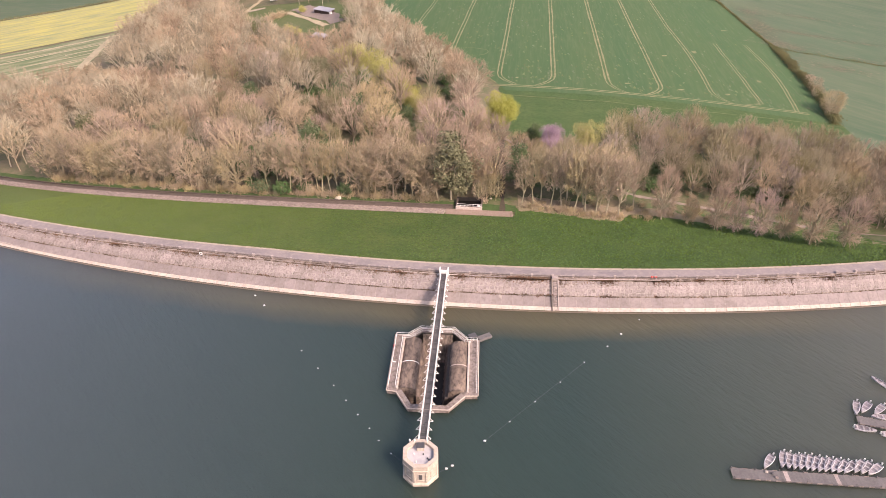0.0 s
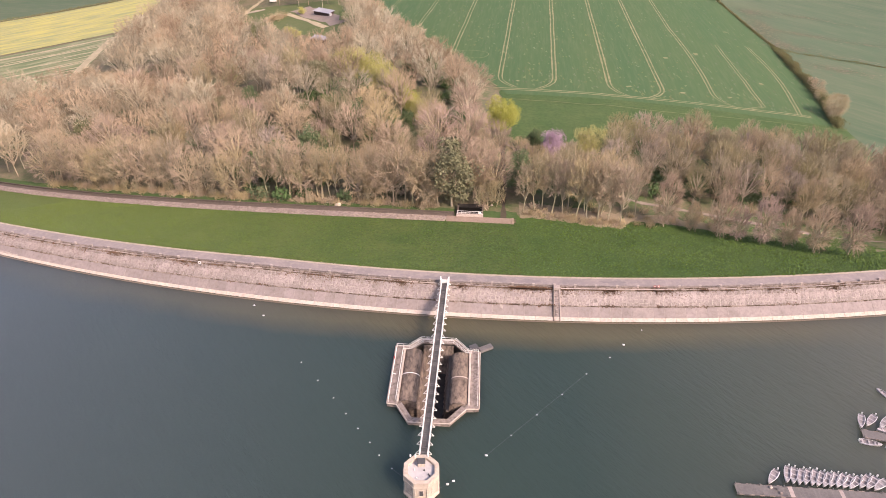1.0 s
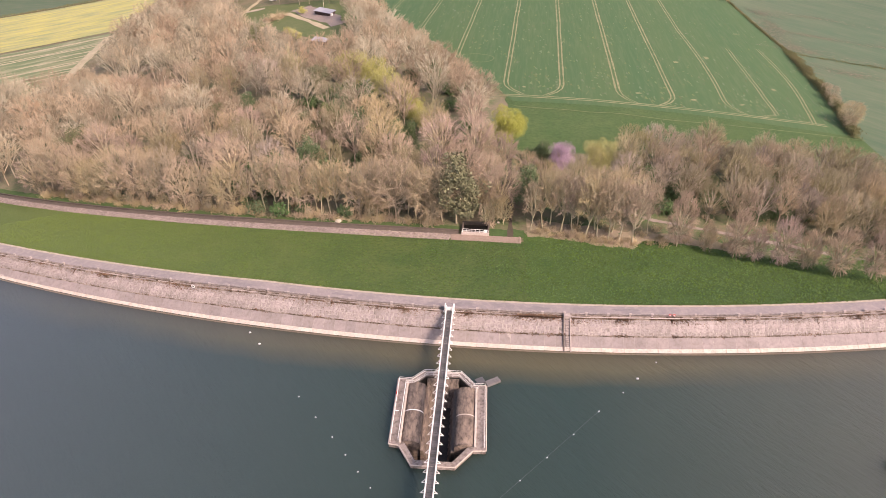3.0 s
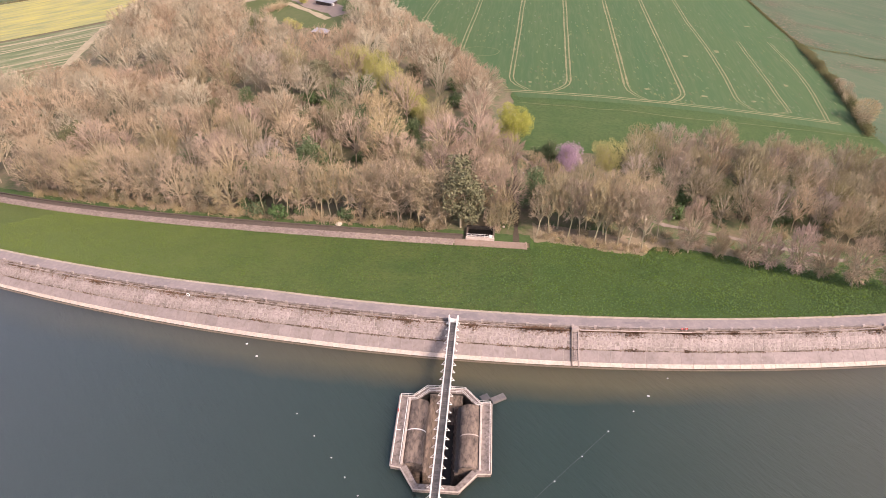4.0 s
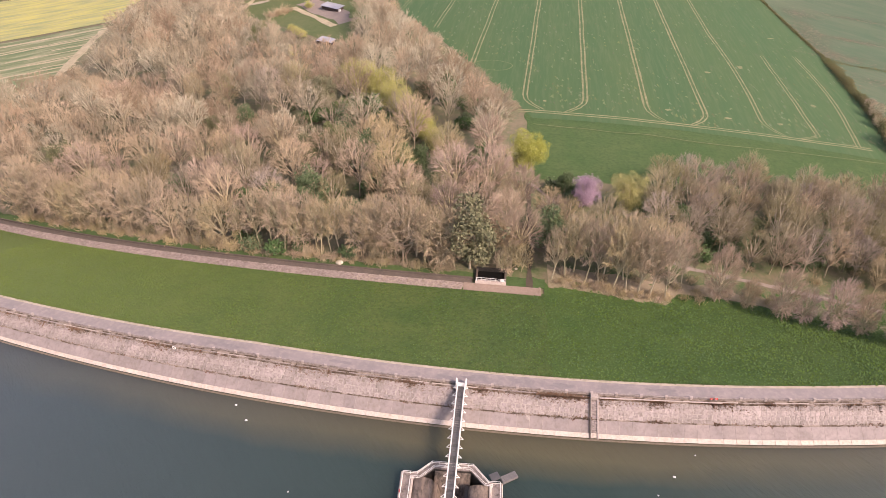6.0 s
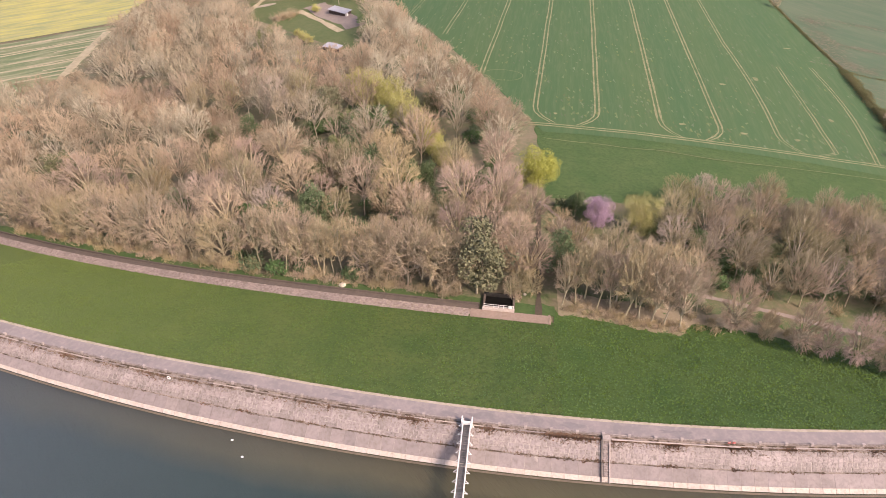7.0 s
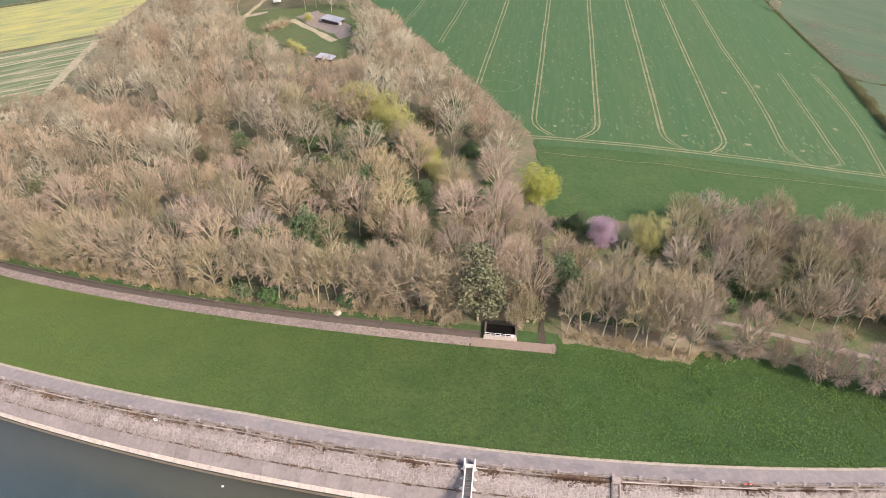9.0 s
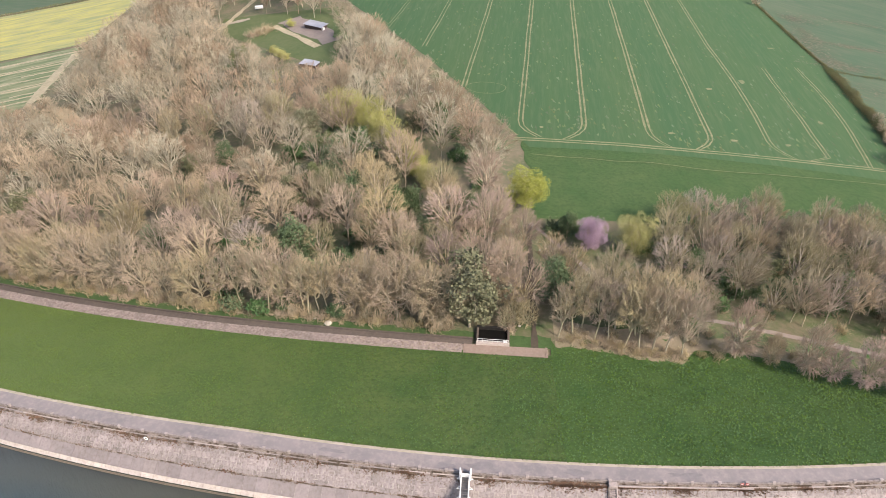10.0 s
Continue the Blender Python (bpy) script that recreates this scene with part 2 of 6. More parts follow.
M_FARTWIG = surface("distant_twigs", (0.395, 0.31, 0.226), (0.31, 0.254, 0.172), None, 0.06, 0.5, bump=0, patch=0.5, specular=0.1, tone=0.3)
M_PALETRUNK = surface("pale_lichened_trunk", (0.42, 0.37, 0.26), (0.34, 0.29, 0.20), (0.22, 0.21, 0.12), 0.4, 2, bump=0.2, spread=0.15)
M_LITTER = surface("tan_leaf_litter", (0.25, 0.195, 0.14), (0.17, 0.15, 0.085), (0.31, 0.245, 0.18), 0.12, 0.9, bump=0.6, relief=0.2, patch=0.5)
M_TANTWIG = surface("tan_twigs", (0.43, 0.335, 0.235), (0.325, 0.265, 0.178), None, 0.05, 0.5, bump=0, spread=0.22, specular=0.1)
M_SCRUB = surface("dry_scrub", (0.45, 0.352, 0.235), (0.33, 0.27, 0.172), None, 0.06, 0.6, bump=0, spread=0.16, specular=0.1)
M_PINE = surface("pine_needles", (0.19, 0.19, 0.095), (0.125, 0.135, 0.068), None, 0.25, 0.7, bump=0, spread=0.25)
M_IVY = surface("ivy_leaves", (0.085, 0.135, 0.06), (0.125, 0.165, 0.075), None, 0.1, 0.7, bump=0, spread=0.2)
M_WILLOW = surface("olive_yellow_leaves", (0.42, 0.395, 0.145), (0.31, 0.295, 0.115), None, 0.2, 0.8, bump=0, spread=0.1)
M_LIME = surface("fresh_yellow_leaves", (0.36, 0.345, 0.10), (0.27, 0.265, 0.08), None, 0.2, 0.8, bump=0, spread=0.2)
M_PINK = surface("pink_blossom", (0.46, 0.325, 0.40), (0.34, 0.235, 0.31), None, 0.3, 0.9, bump=0)
M_HEDGE = surface("hedge_leaves", (0.19, 0.165, 0.08), (0.11, 0.125, 0.05), None, 0.06, 0.7, bump=0)
M_FARROOF = surface("pale_sheet_roof", (0.36, 0.36, 0.40), (0.27, 0.27, 0.30), None, 0.3, 1.5, rough=0.5, bump=0.05)
M_SHEDWALL = surface("dark_shed_boards", (0.07, 0.05, 0.045), (0.1, 0.075, 0.065), None, 0.4, 2)
M_GLASSROOF = surface("glasshouse_panes", (0.36, 0.37, 0.42), (0.27, 0.28, 0.33), (0.48, 0.48, 0.52), 0.3, 1.2, rough=0.25, bump=0)
M_ROCK = surface("pale_boulder", (0.55, 0.5, 0.42), (0.45, 0.40, 0.33), (0.3, 0.26, 0.2), 0.5, 2)


def water_material():
    m = bpy.data.materials.new("reservoir_water")
    m.use_nodes = True
    nt = m.node_tree
    nodes, link = nt.nodes, nt.links.new
    bsdf = nodes["Principled BSDF"]
    place = nodes.new("ShaderNodeNewGeometry")
    # distance out from the dam's foot: silty shallows over the flooded slope, then deep green
    sub = nodes.new("ShaderNodeVectorMath")
    sub.operation = "DISTANCE"
    sub.inputs[1].default_value = (DAM_X, DAM_Y, 0)
    link(place.outputs["Position"], sub.inputs[0])
    wob = nodes.new("ShaderNodeTexNoise")
    wob.inputs["Scale"].default_value, wob.inputs["Detail"].default_value = 0.035, 4
    link(place.outputs["Position"], wob.inputs["Vector"])
    w2 = nodes.new("ShaderNodeMath")
    w2.operation = "MULTIPLY_ADD"
    w2.inputs[1].default_value = 10.0
    link(wob.outputs["Fac"], w2.inputs[0])
    link(sub.outputs["Value"], w2.inputs[2])
    r = nodes.new("ShaderNodeMapRange")
    r.inputs[1].default_value, r.inputs[2].default_value = DAM_R + 11, DAM_R + 18
    link(w2.outputs[0], r.inputs[0])
    ramp = nodes.new("ShaderNodeValToRGB")
    ramp.color_ramp.elements[0].color = (0.078, 0.072, 0.039, 1)
    ramp.color_ramp.elements[1].color = (0.025, 0.041, 0.034, 1)
    e = ramp.color_ramp.elements.new(0.45)
    e.color = (0.055, 0.057, 0.034, 1)
    link(r.outputs[0], ramp.inputs[0])
    # the bay by the jetties is shallow and silty
    split = nodes.new("ShaderNodeSeparateXYZ")
    link(place.outputs["Position"], split.inputs[0])
    bay = nodes.new("ShaderNodeMapRange")
    bay.inputs[1].default_value, bay.inputs[2].default_value, bay.inputs[4].default_value = 30, 120, 0.85
    link(split.outputs[0], bay.inputs[0])
    silt = nodes.new("ShaderNodeMix")
    silt.data_type = "RGBA"
    silt.inputs[7].default_value = (0.076, 0.078, 0.057, 1)
    link(bay.outputs[0], silt.inputs["Factor"])
    link(ramp.outputs[0], silt.inputs[6])
    # sky reflection put into the colour: bluer, lighter water to the west
    west = nodes.new("ShaderNodeMapRange")
    west.inputs[1].default_value, west.inputs[2].default_value, west.inputs[4].default_value = 0, -125, 0.9
    link(split.outputs[0], west.inputs[0])
    sky_tint = nodes.new("ShaderNodeMix")
    sky_tint.data_type = "RGBA"
    sky_tint.inputs[7].default_value = (0.057, 0.072, 0.078, 1)
    deep = nodes.new("ShaderNodeMath")
    deep.operation = "MULTIPLY"
    link(west.outputs[0], deep.inputs[0])
    over = nodes.new("ShaderNodeMapRange")
    over.inputs[3].default_value = 0.85
    link(r.outputs[0], over.inputs[0])
    link(over.outputs[0], deep.inputs[1])
    link(deep.outputs[0], sky_tint.inputs["Factor"])
    link(silt.outputs[2], sky_tint.inputs[6])
    link(sky_tint.outputs[2], bsdf.inputs["Base Color"])
    # cloudy water spreads the light below its surface
    bsdf.subsurface_method = "BURLEY"
    bsdf.inputs["Subsurface Weight"].default_value = 1.0
    bsdf.inputs["Subsurface Radius"].default_value = (0.8, 1.0, 1.0)
    bsdf.inputs["Subsurface Scale"].default_value = 12.0
    bsdf.inputs["Roughness"].default_value = 0.2
    bsdf.inputs["Specular IOR Level"].default_value = 1.0
    bsdf.inputs["IOR"].default_value = 1.33
    rot = nodes.new("ShaderNodeMapping")
    rot.vector_type = "TEXTURE"
    rot.inputs["Rotation"].default_value = (0, 0, radians(-52))
    rot.inputs["Scale"].default_value = (3.2, 1.0, 1.0)
    link(place.outputs["Position"], rot.inputs["Vector"])
    rip = nodes.new("ShaderNodeTexNoise")
    rip.inputs["Scale"].default_value, rip.inputs["Detail"].default_value, rip.inputs["Roughness"].default_value = 0.62, 5, 0.6
    link(rot.outputs[0], rip.inputs["Vector"])
    b = nodes.new("ShaderNodeBump")
    b.inputs["Strength"].default_value, b.inputs["Distance"].default_value = 0.8, 0.6
    gust = nodes.new("ShaderNodeTexNoise")   # calm and ruffled patches
    gust.inputs["Scale"].default_value, gust.inputs["Detail"].default_value = 0.03, 3
    link(rot.outputs[0], gust.inputs["Vector"])
    force = nodes.new("ShaderNodeMapRange")
    for k, v in enumerate((0.35, 0.68, 0.25, 1.15)):
        force.inputs[k + 1].default_value = v
    link(gust.outputs["Fac"], force.inputs[0])
    swell = nodes.new("ShaderNodeMath")
    swell.operation = "MULTIPLY"
    link(rip.outputs["Fac"], swell.inputs[0])
    link(force.outputs[0], swell.inputs[1])
    link(swell.outputs[0], b.inputs["Height"])
    link(b.outputs[0], bsdf.inputs["Normal"])
    return m


# ================= plan of the dam and the land =================
DAM_R, DAM_X, DAM_Y = 620.0, 54.0, 765.3     # the dam is one arc: radius and centre
CREST = 5.5                                    # road height over the water
TOE = 50.0                                     # distance of the grass slope's foot from the waterline
M_WATER = water_material()


def taper(s):
    """0 along most of the dam, growing to 1.2 where it runs out into the west bank, lower and narrower."""
    return min(1.2, max(0.0, (-55 - s) / 85))


def bent(v, a, b):
    """v carried from the knots a to the knots b, unchanged outside of them."""
    for a0, a1, b0, b1 in zip(a, a[1:], b, b[1:]):
        if a0 <= v <= a1:
            return b0 + (b1 - b0) * (v - a0) / (a1 - a0)
    return v


def knots(k):
    return (0.0, 7.0, 12.6, 50.0), (0.0, 7.0 - 2.4 * k, 12.6 - 3.0 * k, 50.0)


def on_dam(s, d, z=0.0):
    """s metres along the dam (about x), d metres landwards of the waterline."""
    a, k = (s - DAM_X) / DAM_R, taper(s)
    if k > 0:
        if z > 0 and d < TOE:
            z *= 1 - 0.18 * k
        d = bent(d, *knots(k))
    return Vector((DAM_X + (DAM_R - d) * math.sin(a), DAM_Y - (DAM_R - d) * math.cos(a), z))


def along(x, y):
    return DAM_X + DAM_R * math.atan2(x - DAM_X, DAM_Y - y)


def inland(x, y):
    d, k = DAM_R - math.hypot(x - DAM_X, y - DAM_Y), taper(along(x, y))
    return bent(d, *reversed(knots(k))) if k > 0 else d


def valley(x, y):
    u = x / 100.0
    return -0.5 + 1.2 * math.tanh(u) - 60 * (1 - math.exp(-5.6 * u * u / 60))


def land(x, y):
    d = inland(x, y)
    if d < 0:
        shore = max(0.0, abs(x) - 420, -y - 330)
        return max(-7.0, d * 0.45) if shore == 0 else min(6.0, -7 + 0.15 * shore)
    if d < TOE:
        top = CREST * (1 - 0.18 * taper(along(x, y)))
        if d < 8:
            return top * d / 8 - 1.2
        if d < 12.6:
            return top - 0.5
        k = (d - 12.6) / (TOE - 12.6)
        return top - 0.05 + (valley(x, y) - top) * k
    return valley(x, y)


# ================= mesh helpers =================
def part(name, bm, material, parent=None, label=""):
    me = bpy.data.meshes.new(name)
    bm.to_mesh(me)
    bm.free()
    me.materials.append(material)
    ob = new(name, me)
    if parent:
        ob.parent = parent
    return tagged(ob, label)


def mesh_part(name, verts, faces, material, parent=None, label="", smooth=False):
    me = bpy.data.meshes.new(name)
    me.from_pydata([tuple(v) for v in verts], [], faces)
    me.materials.append(material)
    if smooth:
        me.polygons.foreach_set("use_smooth", [True] * len(me.polygons))
    ob = new(name, me)
    if parent:
        ob.parent = parent
    return tagged(ob, label)


def thing(name, label, category, group="", at=None):
    ob = new(name)
    ob.empty_display_size = 0.2
    if at is not None:
        ob.matrix_basis = at
    return tagged(ob, label, category, group)


def box(bm, x0, x1, y0, y1, z0, z1, m=None, bevel=0.0):
    r = bmesh.ops.create_cube(bm, size=1.0)
    vs = r["verts"]
    for v in vs:
        v.co = Vector((x0 + (v.co.x + 0.5) * (x1 - x0), y0 + (v.co.y + 0.5) * (y1 - y0), z0 + (v.co.z + 0.5) * (z1 - z0)))
    if bevel:
        es = list({e for v in vs for e in v.link_edges})
        out = bmesh.ops.bevel(bm, geom=es, offset=bevel, segments=1, affect="EDGES")
        vs = list({v for f in out["faces"] for v in f.verts} | {v for v in vs if v.is_valid})
    if m is not None:
        bmesh.ops.transform(bm, matrix=m, verts=vs)
    return vs


def rod(bm, a, b, r0, r1=None, sides=6):
    a, b = Vector(a), Vector(b)
    r1 = r0 if r1 is None else r1
    q = (b - a).to_track_quat("Z", "Y")
    rings = []
    for p, r in ((a, r0), (b, r1)):
        rings.append([bm.verts.new(p + q @ Vector((r * math.cos(2 * math.pi * k / sides), r * math.sin(2 * math.pi * k / sides), 0))) for k in range(sides)])
    for k in range(sides):
        bm.faces.new((rings[0][k], rings[0][(k + 1) % sides], rings[1][(k + 1) % sides], rings[1][k]))
    bm.faces.new(list(reversed(rings[0])))
    bm.faces.new(rings[1])


def prism(bm, outline, z0, z1):
    low = [bm.verts.new((x, y, z0)) for x, y in outline]
    top = [bm.verts.new((x, y, z1)) for x, y in outline]
    n = len(outline)
    for k in range(n):
        bm.faces.new((low[k], low[(k + 1) % n], top[(k + 1) % n], top[k]))
    bm.faces.new(top)
    bm.faces.new(list(reversed(low)))


def grid_sheet(name, xs, ys, height, material, keep=None, lift=0.0):
    nx = len(xs)
    verts = [(x, y, height(x, y) + lift) for y in ys for x in xs]
    faces = [(j * nx + i, j * nx + i + 1, (j + 1) * nx + i + 1, (j + 1) * nx + i) for j in range(len(ys) - 1) for i in range(nx - 1)
             if keep is None or keep(0.5 * (xs[i] + xs[i + 1]), 0.5 * (ys[j] + ys[j + 1]))]
    return mesh_part(name, verts, faces, material, smooth=True)


def strip_on_land(name, left, right, material, lift, steps=60, rows=2):
    """A sheet between two lines (functions of 0..1), laid on the land."""
    verts, faces = [], []
    for k in range(steps + 1):
        a, b = left(k / steps), right(k / steps)
        for j in range(rows):
            x, y = a[0] + (b[0] - a[0]) * j / (rows - 1), a[1] + (b[1] - a[1]) * j / (rows - 1)
            verts.append((x, y, land(x, y) + lift))
    for k in range(steps):
        for j in range(rows - 1):
            i = k * rows + j
            faces.append((i, i + 1, i + rows + 1, i + rows))
    return mesh_part(name, verts, faces, material, smooth=True)


def dam_band(name, profile, material, s0, s1, step=2.5, parent=None):
    """A solid that runs along the dam's arc with the section profile [(d, z), ...]."""
    n, count = len(profile), int((s1 - s0) / step)
    verts = [on_dam(s0 + (s1 - s0) * k / count, d, z) for k in range(count + 1) for d, z in profile]
    faces = [(k * n + j, (k + 1) * n + j, (k + 1) * n + (j + 1) % n, k * n + (j + 1) % n) for k in range(count) for j in range(n)]
    faces += [tuple(range(n)), tuple(range(count * n + n - 1, count * n - 1, -1))]
    return mesh_part(name, verts, faces, material, parent)


# ================= ground, water, fields =================
def steps(*spans):
    out = []
    for a, b, s in spans:
        k = a
        while k < b - 1e-6:
            out.append(k)
            k += s
    return out + [spans[-1][1]]


XS = steps((-3400, -700, 300), (-700, -320, 38), (-320, 320, 5), (320, 700, 38), (700, 3400, 300))
YS = steps((-1600, -400, 200), (-400, 100, 50), (100, 640, 5), (640, 1000, 36), (1000, 3400, 300))


def subsoil(x, y):
    """The land, kept below the sheets that lie on the dam."""
    d = inland(x, y)
    return land(x, y) - (0.0 if d < 0 else 1.0 if d < TOE - 4 else max(0.25, 1.0 - 0.15 * (d - TOE + 4)) if d < TOE + 3 else max(0.0, 0.25 - (d - TOE - 3) / 16))


tagged(grid_sheet("ground", XS, YS, subsoil, M_EARTH), "brown leaf-littered ground of the wooded valley", "ground", kind="structure")

arc = [on_dam(s, 0.6) for s in steps((-420, 420, 8))]
SPILL_POSE = pose(-2.0, 122.0, 0, 0, 0, -3.0)
# plan of the spillway: wings left and right of an eight-sided shaft, outer and inner line of the rim
OUT = [(-10.9, -8.6), (-8.6, -8.9), (-5.4, -14.0), (4.2, -14.0), (8.0, -9.4), (10.9, -9.2), (10.9, 10.2), (8.2, 10.2), (4.8, 14.2), (-4.6, 14.2), (-7.6, 11.2), (-10.9, 11.2)]
INN = [(-8.6, -7.2), (-7.4, -8.2), (-4.7, -12.7), (3.6, -12.7), (7.0, -8.4), (8.6, -7.6), (8.6, 9.0), (7.4, 9.2), (4.2, 12.8), (-4.0, 12.8), (-6.9, 9.8), (-8.6, 9.6)]
bm = bmesh.new()
shore = [Vector((v.x, v.y, 0)) for v in arc] + [Vector((arc[-1].x, -340, 0)), Vector((arc[0].x, -340, 0))]
hole = [SPILL_POSE @ Vector(((a[0] + b[0]) / 2, (a[1] + b[1]) / 2, 0)) for a, b in zip(OUT, INN)]
for loop in (shore, hole):
    vs = [bm.verts.new(v) for v in loop]
    for k in range(len(vs)):
        bm.edges.new((vs[k], vs[(k + 1) % len(vs)]))
bmesh.ops.triangle_fill(bm, use_beauty=True, use_dissolve=False, edges=bm.edges[:], normal=(0, 0, 1))
for f in bm.faces:
    if f.normal.z < 0:
        f.normal_flip()
tagged(part("water", bm, M_WATER), "rippled dark green reservoir water with silty shallows", "water", kind="structure")

# grass slope behind the crest: mown to the west, lusher east of the path
def slope_sheet(name, s0, s1, material, label, foot=0.6):
    ss, dd = steps((s0, s1, 2.0)), steps((12.4, TOE + foot, 1.5))
    verts = []
    for s in ss:
        for d in dd:
            p = on_dam(s, d)
            verts.append((p.x, p.y, land(p.x, p.y) + 0.08 + 0.12 * noise.noise(Vector((p.x * 0.3, p.y * 0.3, 0)))))
    n = len(dd)
    faces = [(i * n + j, (i + 1) * n + j, (i + 1) * n + j + 1, i * n + j + 1) for i in range(len(ss) - 1) for j in range(n - 1)]
    tagged(mesh_part(name, verts, faces, material, smooth=True), label, "grass slope", kind="structure")


slope_sheet("meadow_west", -300, 22, M_MEADOW, "green grass slope of the dam")
slope_sheet("meadow_east", 22, 300, M_LUSH, "lush dark green grass slope of the dam", 9.0)


def fringe_sheet(name, s0, s1, front, back, material, lift, label, step=1.5):
    """A sheet along the dam between two uneven lines d = front(s), back(s)."""
    ss, verts, n = steps((s0, s1, step)), [], 14
    for s in ss:
        for j in range(n):
            p = on_dam(s, front(s) + (back(s) - front(s)) * j / (n - 1))
            verts.append((p.x, p.y, land(p.x, p.y) + lift))
    faces = [(i * n + j, (i + 1) * n + j, (i + 1) * n + j + 1, i * n + j + 1) for i in range(len(ss) - 1) for j in range(n - 1)]
    tagged(mesh_part(name, verts, faces, material, smooth=True), label, "ground", kind="structure")


def belt_front(s):
    if s < 22.6:
        return 57.2
    return 54.8 - 5.0 * min(1.0, max(0.0, (s - 27) / 34)) + 5.5 * min(1.0, max(0.0, (s - 61) / 5)) - 0.0034 * max(0.0, s - 60) ** 2 + 1.8 * noise.noise(Vector((s * 0.22, 3, 0)))


fringe_sheet("belt_floor", 11.5, 190, belt_front, lambda s: 118, M_BELT, 0.09, "grassy brown floor of the tree belt")
fringe_sheet("leaf_litter", 23.5, 63, lambda s: belt_front(s) - 0.4, lambda s: belt_front(s) + 10 + 2.5 * noise.noise(Vector((s * 0.2, 5, 0))), M_LITTER, 0.13, "tan leaf litter under the first trees")
fringe_sheet("leaf_litter", 63, 150, lambda s: belt_front(s) + 0.3, lambda s: belt_front(s) + 5.5 + 2.0 * noise.noise(Vector((s * 0.2, 5, 0))), M_LITTER, 0.13, "tan leaf litter under the outlying trees")
fringe_sheet("wood_verge", -262, -1.2, lambda s: 55.4, lambda s: 58.2 + 1.2 * noise.noise(Vector((s * 0.3, 9, 0))), M_STRIP, 0.16, "thin grass verge before the wood")
fringe_sheet("wood_verge", 9.4, 22.4, lambda s: 53.0, lambda s: 57.5 + 1.2 * noise.noise(Vector((s * 0.3, 9, 0))), M_STRIP, 0.24, "grass bank behind the stone strip")


def scatter(name, count, spot, low, high, width, material, label, category, seed, blades=3):
    """Loose tufts of leaning blades, far too many to count."""
    r = random.Random(seed)
    verts, tones = [], []
    for _ in range(count):
        p, size = spot(r)
        tone = r.random()
        for _ in range(blades):
            a, h, w = r.uniform(0, 6.283), r.uniform(low, high) * size, width * size
            ca, sa = math.cos(a), math.sin(a)
            verts += [(p[0] - sa * w, p[1] + ca * w, p[2] - 0.05), (p[0] + sa * w, p[1] - ca * w, p[2] - 0.05), (p[0] + ca * h * 1.3, p[1] + sa * h * 1.3, p[2] + h * 0.8)]
            tones += [tone] * 3
    ob = mesh_part(name, verts, [(k, k + 1, k + 2) for k in range(0, len(verts), 3)], material)
    ob.data.attributes.new("tone", "FLOAT", "POINT").data.foreach_set("value", tones)
    return tagged(ob, label, category, kind="stuff")


def on_slope(r):
    s = r.uniform(-165, 150)
    d = r.uniform(12.5, TOE + 0.4 if s < 23 else max(TOE, belt_front(s)))
    p = on_dam(s, d)
    lush = 0.9 + 0.45 * min(1.0, max(0.0, (s - 5) / 35 + 0.5 * noise.noise(Vector((s * 0.05, d * 0.1, 4)))))
    return (p.x, p.y, land(p.x, p.y) + 0.1), lush * (0.8 + 0.4 * max(0.0, 0.5 + noise.noise(Vector((p.x * 0.09, p.y * 0.09, 2)))))


def on_face(r):
    if r.random() < 0.35:
        s, d = r.uniform(12, 75), 7.3 + r.gauss(0, 0.12)
    elif r.random() < 0.75:
        s, d = r.uniform(-150, 120), 6.9 + abs(r.gauss(0, 0.35)) * r.choice((-1.4, 1))
    else:
        s, d = r.uniform(-150, 120), 3.3 + r.gauss(0, 0.15)
    s += 4 * noise.noise(Vector((s * 0.15, 7, 0)))
    thick = max(0.0, (1.0 if 2 < s < 6 or 18 < s < 31 else 0.4) + noise.noise(Vector((s * 0.12, d * 0.3, 9))))
    z = min(d, 7.0) * 5.0 / 7.0 + 0.12 if d < 7.05 else 5.15
    p = on_dam(s, d, z)
    return p, 0.2 + 1.2 * thick


scatter("grass_tufts", 52000, on_slope, 0.10, 0.30, 0.12, M_TUFT, "coarse green grass tufts on the dam slope", "grass", 31)
def flecks(name, count, spot, size, material, label, category, seed):
    """Small flat scraps lying on the land, thinning out to nothing at their edges."""
    r = random.Random(seed)
    verts, tones = [], []
    for _ in range(count):
        x, y, way, lift = spot(r)
        a, b = size * r.uniform(0.4, 1.2), size * r.uniform(0.15, 0.4)
        c, e = math.cos(way), math.sin(way)
        for u, v in ((-a, -b), (a, -b * r.uniform(0, 1)), (r.uniform(-0.5, 0.5) * a, b)):
            px, py = x + u * c - v * e, y + u * e + v * c
            verts.append((px, py, land(px, py) + lift))
        tones += [r.random()] * 3
    ob = mesh_part(name, verts, [(k, k + 1, k + 2) for k in range(0, len(verts), 3)], material)
    ob.data.attributes.new("tone", "FLOAT", "POINT").data.foreach_set("value", tones)
    return tagged(ob, label, category, kind="stuff")


def on_dry(r):
    """Sun-bleached blades, thicker towards the mown west end."""
    s = 0 - abs(r.gauss(0, 1)) * 20 - 165 * r.random() ** 0.75
    d = r.uniform(12.5, TOE + 0.4)
    p = on_dam(s, d)
    return (p.x, p.y, land(p.x, p.y) + 0.1), 0.9 + 0.5 * noise.noise(Vector((p.x * 0.07, p.y * 0.12, 6)))


scatter("dry_grass", 10000, on_dry, 0.08, 0.22, 0.13, M_DRYBLADE, "yellowed grass blades on the mown slope", "grass", 34, 2)
